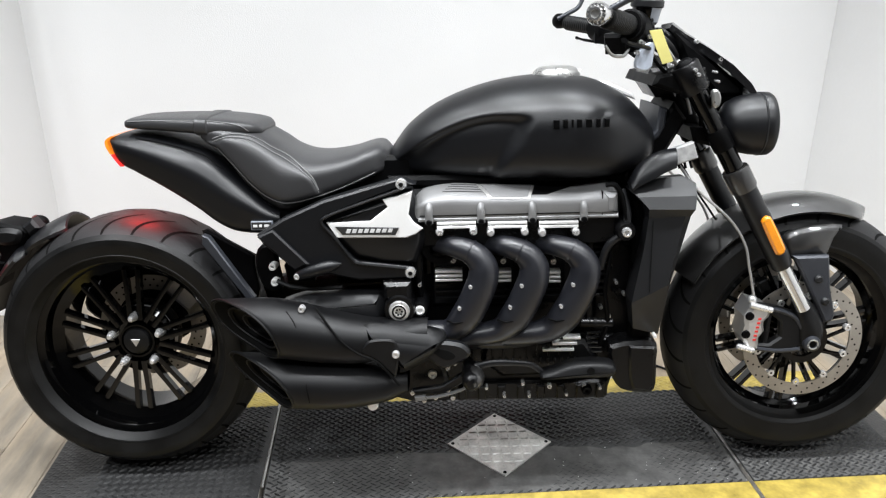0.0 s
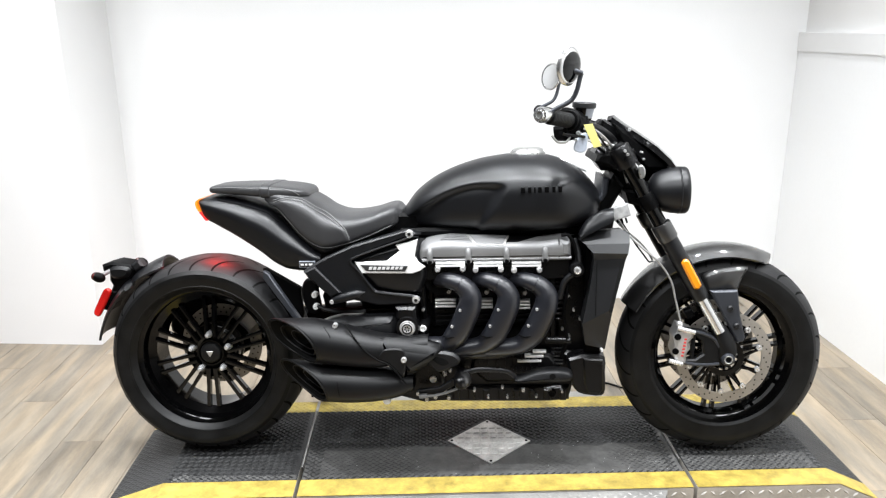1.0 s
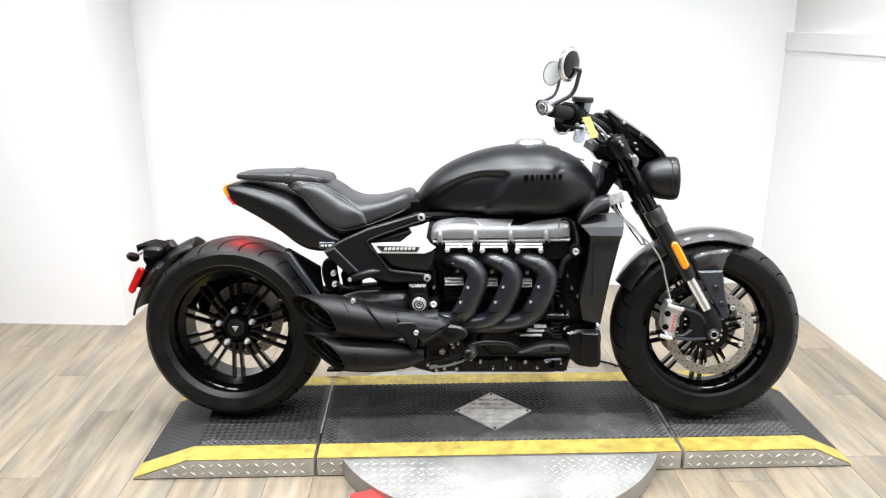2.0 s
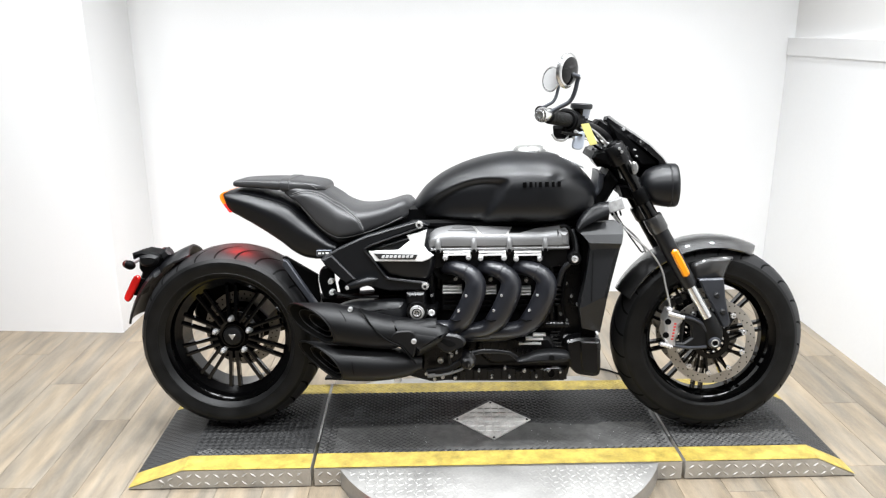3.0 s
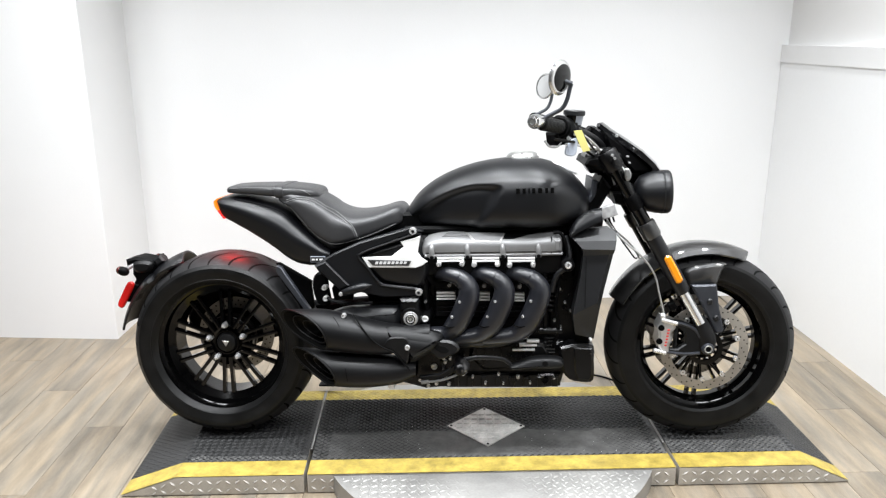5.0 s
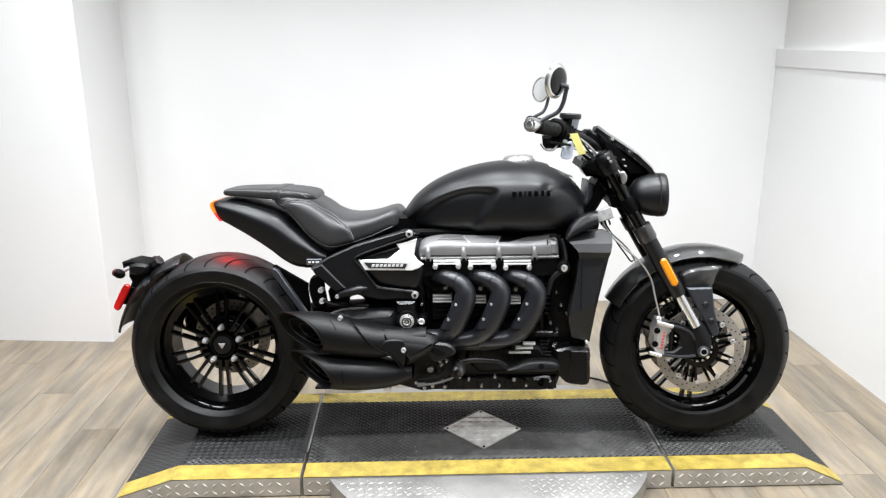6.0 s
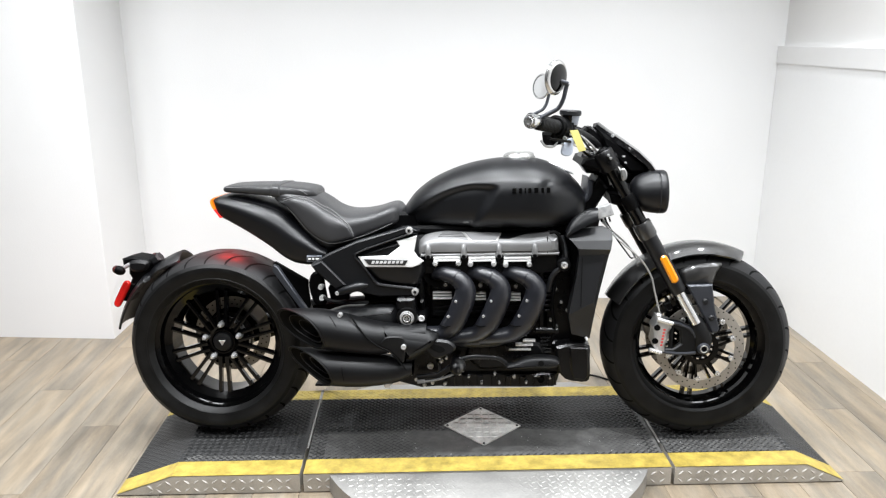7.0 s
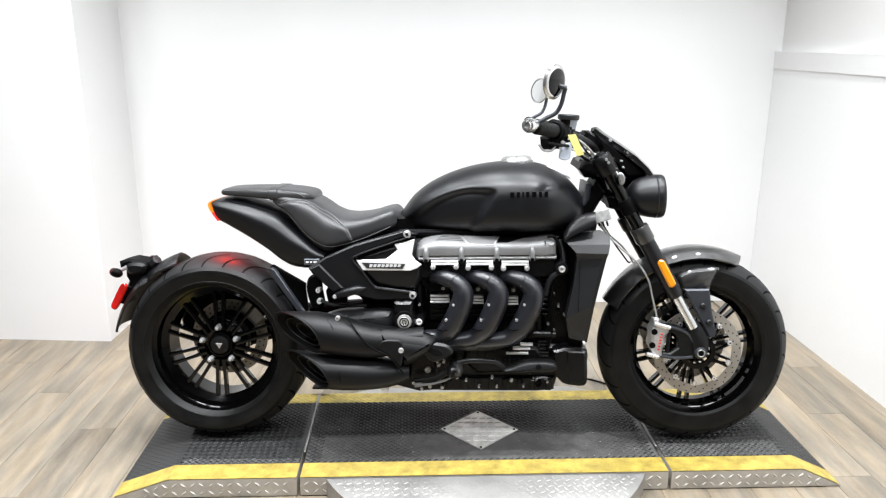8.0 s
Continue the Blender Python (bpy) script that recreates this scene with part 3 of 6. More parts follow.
def tyre(rim, cx, cz, r, half, bead, grooves, label, power=2.3, edge=0.66):
    """A tyre with a rounded crown and dark strips painted as grooves."""
    prof = [(bead - 0.004, -half * 0.80), (bead + 0.004, -half * 0.86), (bead + (r - bead) * 0.12, -half * 0.94), (bead + (r - bead) * 0.16, -half * 0.952), (bead + (r - bead) * 0.17, -half * 0.946), (bead + (r - bead) * 0.38, -half * 0.985), (bead + (r - bead) * (edge - 0.12), -half), (bead + (r - bead) * (edge - 0.01), -half * 0.99), (bead + (r - bead) * (edge + 0.012), -half * 0.975)]
    shoulder = bead + (r - bead) * (edge + 0.03)
    for k in range(1, 17):
        a = k / 16
        y = -half * 0.965 * (1 - a)
        prof.append((shoulder + (r - shoulder) * (1 - abs(1 - a) ** power), y))
    side, crown_prof = prof[:10], prof[9:]
    ob = part("tyre", join(lathe(side, (cx, 0, cz), 128), lathe([(rr, -y) for rr, y in side], (cx, 0, cz), 128)), RUBBER, rim, label, 22)
    part("tread", lathe(crown_prof + [(rr, -y) for rr, y in reversed(crown_prof[:-1])], (cx, 0, cz), 128), TREAD, rim, "dark grey tread, paler than the sidewalls", 22)
    # dark strips just proud of the crown paint the shade of uncut grooves
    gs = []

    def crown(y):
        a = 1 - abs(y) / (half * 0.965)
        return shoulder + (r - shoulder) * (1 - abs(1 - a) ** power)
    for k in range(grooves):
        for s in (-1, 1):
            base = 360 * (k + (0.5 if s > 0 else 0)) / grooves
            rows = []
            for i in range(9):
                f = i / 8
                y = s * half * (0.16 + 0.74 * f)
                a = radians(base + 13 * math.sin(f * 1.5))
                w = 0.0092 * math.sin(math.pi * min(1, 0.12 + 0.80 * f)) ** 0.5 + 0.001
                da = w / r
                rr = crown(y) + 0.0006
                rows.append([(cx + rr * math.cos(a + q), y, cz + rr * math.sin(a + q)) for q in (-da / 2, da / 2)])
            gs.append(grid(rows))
    tagged(part("tread_groove", join(*gs), BLACK_AND_SHADE, rim, "dark curved strips painted for the shade in tread grooves"), kind="stuff")
    return ob


# rear wheel
rear = wheel("rear_wheel", RX, RZ, 0.226, 0.100, 0.186, 0.062, "gloss black cast rear wheel with paired spokes")
tyre(rear, RX, RZ, 0.323, 0.130, 0.228, 26, "wide black rear tyre", 3.4, 0.58)
spokes(rear, RX, RZ, 0.055, 0.187, -0.042, -0.040, 0.0115, 0.0165, 0.0115, 90)
part("hub", lathe([(0.0, -0.042), (0.030, -0.042), (0.034, -0.036), (0.036, -0.030), (0.078, -0.036), (0.088, -0.028), (0.092, -0.008), (0.09, 0.03), (0.05, 0.06), (0.0, 0.06)], (RX, 0, RZ), 48), GLOSS, rear)
part("hub_cap", lathe([(0, -0.058), (0.022, -0.058), (0.032, -0.054), (0.036, -0.044), (0.036, -0.03)], (RX, 0, RZ), 36), MATTE, rear, "matte black hub cap")
part("hub_ring", lathe([(0.0365, -0.044), (0.039, -0.049), (0.044, -0.049), (0.046, -0.034)], (RX, 0, RZ), 40), RIM, rear, "gloss hub ring")
part("cap_mark", slab([(RX - 0.012, RZ + 0.008), (RX + 0.012, RZ + 0.008), (RX, RZ - 0.012)], -0.0595, -0.057, 0.0006), CALIPER, rear, "small triangular mark")
for k in range(5):
    a = radians(93 - 72 * k)
    x, z = RX + 0.0635 * math.cos(a), RZ + 0.0635 * math.sin(a)
    part("lug_nut", lathe([(0, -0.070), (0.005, -0.070), (0.0085, -0.065), (0.0095, -0.056), (0.0115, -0.048), (0.0115, -0.033)], (x, 0, z), 14), CHROME, rear, "bright wheel nut")
part("brake_disc", lathe([(0.100, 0.070), (0.140, 0.070), (0.140, 0.076), (0.100, 0.076), (0.100, 0.070)], (RX, 0, RZ), 64), DISC, rear, "steel rear brake disc")
# dark dots on the disc's face paint the shade in its drilled holes
holes = []
for k in range(36):
    for j in range(2):
        a = 2 * math.pi * (k + 0.5 * j) / 36
        holes.append(lathe([(0.0, 0.0694), (0.0030, 0.0694)], (RX + (0.112 + 0.016 * j) * math.cos(a), 0, RZ + (0.112 + 0.016 * j) * math.sin(a)), 8))
tagged(part("vent_holes", join(*holes), BLACK_AND_SHADE, rear, "dark dots painted for the shade in drilled holes"), kind="stuff")
part("final_drive", slab(curve([(RX - 0.185, RZ + 0.035, 0), (RX - 0.160, RZ + 0.115, 0), (RX - 0.10, RZ + 0.168, 0), (RX, RZ + 0.192, 0), (RX + 0.12, RZ + 0.150, 0), (RX + 0.18, RZ + 0.05, 0), (RX + 0.09, RZ - 0.03, 0), (RX, RZ - 0.07, 0), (RX - 0.08, RZ - 0.03, 0)], 4, True), 0.085, 0.13, 0.01), PLASTIC, bike, "black final drive housing")
part("rear_caliper", moved(box(-0.05, 0.05, 0.050, 0.100, -0.03, 0.04, 0.012), pose(RX + 0.09, 0, RZ + 0.09, 0, 45, 0)), CALIPER, bike, "silver rear brake caliper")

# front wheel
front = wheel("front_wheel", FX, FZ, 0.222, 0.062, 0.194, 0.045, "gloss black cast front wheel")
tyre(front, FX, FZ, 0.330, 0.076, 0.224, 24, "black front tyre", 2.4, 0.60)
spokes(front, FX, FZ, 0.045, 0.193, -0.012, -0.014, 0.009, 0.014, 0.009, 84, 0.016)
part("hub", lathe([(0, -0.075), (0.03, -0.075), (0.045, -0.06), (0.05, -0.03), (0.05, 0.03), (0.045, 0.06), (0.03, 0.075), (0, 0.075)], (FX, 0, FZ), 36), GLOSS, front)
for s in (-1, 1):
    y = s * 0.082
    part("brake_disc", lathe([(0.119, y - 0.0025), (0.150, y - 0.0025), (0.150, y + 0.0025), (0.119, y + 0.0025), (0.119, y - 0.0025)], (FX, 0, FZ), 96), DISC, front, "drilled steel brake disc", 30)
    # no holes are cut: dark dots carry their shade
    holes = []
    for k in range(40):
        for j, rr in enumerate((0.126, 0.135, 0.144)):
            if (k + j) % 2 == 0:
                a = 2 * math.pi * (k + 0.33 * j) / 40
                holes.append(lathe([(0.0, y - 0.0030), (0.0026, y - 0.0030)], (FX + rr * math.cos(a), 0, FZ + rr * math.sin(a)), 8))
    tagged(part("vent_holes", join(*holes), BLACK_AND_SHADE, front, "dark dots painted for the shade in drilled holes"), kind="stuff")
    for k in range(10):
        a0, a1 = 36 * k, 36 * k + 14
        p, q = [(FX + r * math.cos(radians(a)), FZ + r * math.sin(radians(a))) for r, a in ((0.050, a0), (0.113, a1))]
        part("carrier_arm", tube([(p[0], y, p[1]), (q[0], y, q[1])], 0.0055, 6), GLOSS, front)
    part("disc_carrier", lathe([(0.045, y - 0.005), (0.062, y - 0.005), (0.062, y + 0.005), (0.045, y + 0.005), (0.045, y - 0.005)], (FX, 0, FZ), 36), GLOSS, front, "black disc carrier")
    for k in range(10):
        a = radians(36 * k + 16)
        x, z = FX + 0.114 * math.cos(a), FZ + 0.114 * math.sin(a)
        part("disc_button", lathe([(0.003, y - 0.006), (0.008, y - 0.006), (0.0095, y - 0.003), (0.0095, y + 0.004)], (x, 0, z), 12), CHROME, front)

# ---- bodywork ----
TANK = [(-0.165, 0.748, 0.780, 0.050), (-0.150, 0.742, 0.808, 0.072), (-0.11, 0.736, 0.857, 0.106), (-0.04, 0.732, 0.905, 0.138), (0.06, 0.729, 0.943, 0.168), (0.16, 0.728, 0.961, 0.190), (0.26, 0.727, 0.963, 0.202), (0.34, 0.731, 0.946, 0.198), (0.40, 0.742, 0.912, 0.172), (0.44, 0.760, 0.872, 0.138), (0.462, 0.785, 0.838, 0.085), (0.469, 0.800, 0.822, 0.030)]


def tank_shape():
    rows = []
    steps = 140
    for i in range(steps + 1):
        f = i / steps
        x = -0.165 + 0.634 * f
        z0, z1, w = between(TANK, x)
        ring = ring_section(x, w, z0, z1, 120, 0.92, 0.55)
        out = []
        for (px, y, z) in ring:
            # sunken knee panel, bounded above by an arched crease and in front by a slanting one
            top_edge = 0.757 + 0.133 * math.sin(min(1, max(0, (x + 0.160) / 0.27)) * math.pi / 2) ** 0.85
            front_edge = 0.095 + 0.62 * (z - 0.75)
            d1, d2 = (top_edge - z) / 0.020, (front_edge + 0.012 - x) / 0.034
            d = -math.log(math.exp(-2.2 * max(-20, min(20, d1))) + math.exp(-2.2 * max(-20, min(20, d2)))) / 2.2
            k = max(0.0, min(1.0, d))
            k = k * k * (3 - 2 * k)
            if abs(y) > 0.02:
                y -= math.copysign(min(0.020, abs(y) * 0.3) * k, y)
            out.append((px, y, z))
        rows.append(out)
    return grid(rows, close_v=True, caps=True)


tank = part("fuel_tank", tank_shape(), SATIN, bike, "satin black fuel tank with sunken knee panel", 60)
# raised dark marks in place of the maker's lettering
for k, x in enumerate([0.222, 0.2415, 0.257, 0.2715, 0.292, 0.3125, 0.331]):
    w = (0.0125, 0.0095, 0.0040, 0.0100, 0.0125, 0.0090, 0.0105)[k]
    z = 0.868
    mk = slab([(x - w / 2, z - 0.0085), (x + w / 2, z - 0.0085), (x + w / 2, z + 0.0085), (x - w / 2, z + 0.0085)], -0.2045, -0.150, 0.0012)
    part("tank_badge", mk, PLASTIC, tank, "small raised black badge bar")
part("filler_cap", join(lathe([(0, 0.019), (0.034, 0.019), (0.046, 0.015), (0.053, 0.008), (0.057, 0.0), (0.057, -0.014)], (0.242, 0, 0.962), 40, "z")), CAPMETAL, tank, "bright round filler cap")
part("cap_hinge", box(0.286, 0.300, -0.012, 0.012, 0.955, 0.972, 0.003), ALU, tank)
part("tank_console", slab([(0.30, 0.950), (0.36, 0.942), (0.42, 0.915), (0.425, 0.900), (0.36, 0.925), (0.30, 0.938)], -0.035, 0.035, 0.004), ALU, tank, "bright console strip")

# seat
SEAT = [(-0.590, 0.836, 0.872, 0.100), (-0.545, 0.800, 0.877, 0.112), (-0.500, 0.732, 0.870, 0.122), (-0.463, 0.692, 0.856, 0.128), (-0.430, 0.668, 0.836, 0.134), (-0.400, 0.658, 0.813, 0.140), (-0.360, 0.673, 0.796, 0.142), (-0.313, 0.692, 0.792, 0.140), (-0.253, 0.716, 0.800, 0.130), (-0.200, 0.736, 0.815, 0.112), (-0.176, 0.744, 0.814, 0.095), (-0.158, 0.758, 0.796, 0.072)]


SEAM_HIGH = [(-0.560, 0.838), (-0.518, 0.848), (-0.467, 0.838), (-0.417, 0.809), (-0.367, 0.779), (-0.330, 0.750), (-0.316, 0.719), (-0.304, 0.690)]
SEAM_LOW = [(-0.551, 0.822), (-0.508, 0.776), (-0.472, 0.734), (-0.435, 0.707), (-0.390, 0.695), (-0.318, 0.709), (-0.253, 0.730), (-0.188, 0.756)]


def seat_shape():
    rows = []
    for i in range(121):
        x = -0.590 + 0.432 * i / 120
        z0, z1, w = between(SEAT, x)
        row = []
        for px, y, z in ring_section(x, w, z0, z1, 110, 0.62, 0.55):
            # the side panel swells between its two seams
            a = max(0.0, min(1.0, (between(SEAM_HIGH, x)[0] - z) / 0.014))
            b = max(0.0, min(1.0, (z - between(SEAM_LOW, x)[0]) / 0.014))
            k = min(a, b)
            if abs(y) > 0.03:
                y += math.copysign(0.0075 * math.sqrt(k * (2 - k)), y)
            row.append((px, y, z))
        rows.append(row)
    return grid(rows, close_v=True, caps=True)


seat = part("rider_seat", seat_shape(), LEATHER, bike, "black leather rider seat with grey stitching", 60)


def on_side(table, x, z, expo_top=0.62, expo_low=0.55, lift=0.0015):
    """A point on the near flank of a body given by its table of sections."""
    z0, z1, w = between(table, x)
    zm, h = (z0 + z1) / 2, (z1 - z0) / 2
    e = expo_top if z > zm else expo_low
    s = min(0.999, abs(z - zm) / h) ** (1 / e)
    return (x, -(w * math.sqrt(1 - s * s) ** e + lift), z)


for dz in (0.0, 0.007):
    line = [on_side(SEAT, p.x, p.y + dz, lift=0.0035) for p in curve([(x, z, 0) for x, z in SEAM_HIGH[:7]], 6)]
    part("stitching", tube(line, 0.0011, 5), STITCH, seat, "grey double stitching")
line = [on_side(SEAT, p.x, p.y, lift=0.0035) for p in curve([(x, z, 0) for x, z in SEAM_LOW], 6)]
part("stitching", tube(line, 0.0011, 5), STITCH, seat, "grey stitching along the seat's edge")
PILL = [(-0.784, 0.871, 0.884, 0.060), (-0.772, 0.867, 0.891, 0.082), (-0.700, 0.861, 0.894, 0.094), (-0.620, 0.852, 0.893, 0.102), (-0.560, 0.846, 0.890, 0.106), (-0.500, 0.846, 0.882, 0.100), (-0.468, 0.848, 0.873, 0.088), (-0.456, 0.848, 0.862, 0.066)]
rows = [ring_section(-0.784 + 0.328 * i / 48, between(PILL, -0.784 + 0.328 * i / 48)[2], *between(PILL, -0.784 + 0.328 * i / 48)[:2], 40, 0.5, 0.5) for i in range(49)]
pillion = part("pillion_pad", grid(rows, close_v=True, caps=True), LEATHER, bike, "black leather pillion pad with a strap", 60)
strap = []
for x in (-0.604, -0.601, -0.574, -0.571):
    z0, z1, w = between(PILL, x)
    o = 0.003 if x in (-0.601, -0.574) else 0.0
    strap.append(ring_section(x, w + o, z0 - o, z1 + o, 40, 0.5, 0.5))
part("strap", grid(strap, close_v=True), LEATHER, pillion, "black pillion strap")
line = [on_side(PILL, p.x, p.y, 0.5, 0.5) for p in curve([(-0.765, 0.886, 0), (-0.690, 0.887, 0), (-0.610, 0.886, 0), (-0.550, 0.882, 0), (-0.500, 0.872, 0), (-0.478, 0.857, 0)], 6)]
part("stitching", tube(line, 0.0010, 5), STITCH, pillion, "grey stitching")

# tail unit
TAIL = [(-0.812, 0.830, 0.850, 0.076), (-0.800, 0.789, 0.856, 0.090), (-0.760, 0.763, 0.857, 0.104), (-0.710, 0.735, 0.850, 0.114), (-0.660, 0.704, 0.838, 0.122), (-0.610, 0.669, 0.824, 0.128), (-0.570, 0.637, 0.804, 0.132), (-0.530, 0.617, 0.768, 0.132), (-0.480, 0.612, 0.726, 0.134), (-0.445, 0.612, 0.695, 0.132), (-0.415, 0.626, 0.675, 0.126)]
rows = []
for i in range(61):
    x = -0.812 + 0.397 * i / 60
    z0, z1, w = between(TAIL, x)
    ring = ring_section(x, w, z0, z1, 48, 0.55, 0.45)
    # a crease runs along the flank
    zc = z0 + 0.62 * (z1 - z0)
    rows.append([(a, b + math.copysign(0.010 * max(0, 1 - abs(c - zc) / 0.03), b) if abs(b) > 0.03 else b, c) for a, b, c in ring])
tail = part("tail_unit", grid(rows, close_v=True, caps=True), SATIN, bike, "satin black tail cowl with a flank crease", 50)
# dark tubes paint the shade of creases along the tail flank
for points, thick in (([(-0.749, 0.848), (-0.672, 0.832), (-0.590, 0.806), (-0.548, 0.774)], 0.0022), ([(-0.700, 0.806), (-0.619, 0.787), (-0.560, 0.748), (-0.500, 0.708)], 0.0015)):
    part("panel_line", tube([on_side(TAIL, p.x, p.y, 0.55, 0.45, 0.0006) for p in curve([(x, z, 0) for x, z in points], 6)], thick, 6), BLACK_AND_SHADE, tail, "dark line painted for the shade of a crease in the tail cowl")


def lamp_piece(z_a, z_b, n=10):
    rows = []
    for i in range(n + 1):
        z = z_a + (z_b - z_a) * i / n
        f = (0.852 - z) / 0.075
        xb = between([(0.0, -0.816), (0.06, -0.826), (0.16, -0.831), (0.35, -0.828), (0.65, -0.813), (1.0, -0.792)], max(0, f))[0]
        w = 0.084 + 0.014 * max(0, min(1, f))
        rows.append([(xb + 0.006 * abs(k) ** 2.2, w * k, z) for k in [q / 6 for q in range(-6, 7)]] + [(xb + 0.012, w * k, z) for k in [q / 6 for q in range(6, -7, -1)]])
    return grid(rows, close_v=True, caps=True)


part("tail_lamp", lamp_piece(0.853, 0.812), LAMP_AMBER, tail, "lit amber upper tail lamp lens")
red_led = bpy.data.lights.new("tail_lamp_glow", "AREA")
red_led.shape, red_led.size, red_led.size_y, red_led.energy, red_led.color = "RECTANGLE", 0.12, 0.04, 1.5, (1.0, 0.02, 0.015)
glow = new("tail_lamp_glow", red_led)
glow.matrix_world = bike.matrix_basis @ pose(-0.800, 0, 0.752, 12, 8, 0)
part("tail_lamp", lamp_piece(0.811, 0.783), LAMP_RED, tail, "lit red lower tail lamp lens")
part("label_border", slab([(-0.480, 0.634), (-0.430, 0.634), (-0.430, 0.654), (-0.480, 0.654)], -0.1456, -0.130, 0.0006), TAG_GREY, tail)
part("warning_label", slab([(-0.4785, 0.6355), (-0.4315, 0.6355), (-0.4315, 0.6525), (-0.4785, 0.6525)], -0.1462, -0.130, 0.0006), INK, tail, "small black warning label")
for x0, x1 in ((-0.475, -0.465), (-0.461, -0.454), (-0.449, -0.437)):
    part("label_mark", box(x0, x1, -0.1470, -0.145, 0.641, 0.647, 0.0004), BADGE, tail)

# rear fender and plate carrier
rows = []
for i in range(25):
    a = radians(113 + 57 * i / 24)
    r = 0.361 + 0.034 * i / 24
    w = 0.100 * math.sin(math.pi * min(1, 0.12 + i / 12)) ** 0.5 if i < 10 else 0.100
    c, s = math.cos(a), math.sin(a)
    row = []
    for k in range(13):
        q = -1 + k / 6
        row.append((RX + (r - 0.030 * q * q) * c, w * q, RZ + (r - 0.030 * q * q) * s))
    for k in range(12, -1, -1):
        q = -1 + k / 6
        row.append((RX + (r - 0.007 - 0.030 * q * q) * c, w * q * 0.97, RZ + (r - 0.007 - 0.030 * q * q) * s))
    rows.append(row)
rfen = part("rear_fender", grid(rows, close_v=True, caps=True), SATIN, bike, "satin black rear wheel hugger", 40)
part("plate_carrier", slab([(-1.190, 0.633), (-1.152, 0.642), (-1.085, 0.630), (-1.070, 0.616), (-1.077, 0.600), (-1.104, 0.573), (-1.130, 0.535), (-1.160, 0.500), (-1.178, 0.490), (-1.180, 0.520), (-1.160, 0.560), (-1.169, 0.578), (-1.167, 0.602), (-1.188, 0.610)], -0.045, 0.045, 0.008), PLASTIC, rfen, "black number plate carrier")
for s in (-1, 1):
    x = -1.177 if s < 0 else -1.118
    z = 0.601 if s < 0 else 0.612
    part("signal_stalk", rod((-1.150, s * 0.03, 0.618), (x + 0.004, s * 0.088, z + 0.004), 0.0075, 8), GUNMETAL, rfen, "grey signal stalk")
    part("turn_signal", moved(join(ball((0, 0, 0), 0.018, 14, (1.25, 0.9, 0.92))), pose(x, s * 0.09, z, 0, 18, 0)), PLASTIC, rfen, "black rounded turn signal")
    part("signal_lens", moved(ball((-0.012, 0, 0), 0.0145, 12, (0.9, 0.95, 1.0)), pose(x, s * 0.09, z, 0, 18, 0)), SMOKED_RED, rfen, "smoked dark red lens")
part("carrier_lamp", moved(box(-0.020, 0.016, -0.020, 0.020, -0.015, 0.015, 0.007), pose(-1.062, -0.03, 0.630, 0, -35, 0)), SHROUD, rfen, "plate lamp")
part("carrier_cover", slab(curve([(-1.160, 0.622, 0), (-1.120, 0.630, 0), (-1.085, 0.620, 0), (-1.100, 0.590, 0), (-1.150, 0.588, 0)], 3, True), -0.060, 0.0, 0.010), MATTE, rfen, "dark carrier cover")
part("reflector", slab(curve([(-1.226, 0.474, 0), (-1.219, 0.461, 0), (-1.206, 0.462, 0), (-1.182, 0.500, 0), (-1.160, 0.540, 0), (-1.162, 0.552, 0), (-1.174, 0.556, 0), (-1.186, 0.545, 0), (-1.208, 0.508, 0)], 4, True), -0.066, -0.050, 0.004), REFLECTOR, rfen, "red rear reflector")
part("reflector_plate", slab([(-1.205, 0.480), (-1.165, 0.545), (-1.145, 0.540), (-1.175, 0.475)], -0.050, 0.02, 0.003), PLASTIC, rfen, "black reflector bracket")
part("fender_stay", slab([(-0.619, 0.621), (-0.608, 0.624), (-0.496, 0.556), (-0.498, 0.535), (-0.492, 0.470), (-0.500, 0.440), (-0.545, 0.440), (-0.604, 0.56)], -0.090, -0.070, 0.005), PLASTIC, bike, "black inner rear mudguard")
part("stay_edge", slab([(-0.606, 0.600), (-0.602, 0.622), (-0.588, 0.616), (-0.493, 0.463), (-0.511, 0.458)], -0.135, -0.112, 0.003), BRACKET, bike, "grey mudguard stay")

# ---- engine ----
block = part("engine_block", join(box(-0.085, 0.365, -0.105, 0.15, 0.34, 0.625, 0.010)), ENGBLACK, bike, "black three-cylinder engine block")
for k in range(3):
    x0 = -0.054 + 0.115 * k
    zf = 0.533 - 0.004 * k
    part("cylinder", box(x0 - 0.012, x0 + 0.078, -0.125, -0.09, 0.43, 0.62, 0.008), ENGBLACK, block)
    for j in range(3):
        z = zf - 0.0105 * j
        part("bright_fin", box(x0, x0 + 0.064, -0.156, -0.118, z - 0.0100, z - 0.0045, 0.0010), ALU, block, "bright machined fin edge")
    for j in range(3):
        z = 0.488 - 0.018 * j
        part("dark_fin", box(x0, x0 + 0.066, -0.136, -0.118, z - 0.0025, z + 0.0025, 0.0008), ENGBLACK, block)
    part("head_stud", bolt((-0.011 + 0.1175 * k, -0.142, 0.550 - 0.004 * k), 0.0075, 0.016), CHROME, block)


COVER = [(-0.100, 0.688, 0.090), (-0.092, 0.705, 0.104), (-0.070, 0.718, 0.112), (-0.02, 0.727, 0.115), (0.06, 0.724, 0.115), (0.18, 0.721, 0.115), (0.27, 0.720, 0.115), (0.305, 0.724, 0.116), (0.340, 0.728, 0.116), (0.358, 0.722, 0.112), (0.366, 0.702, 0.100)]
rows = []
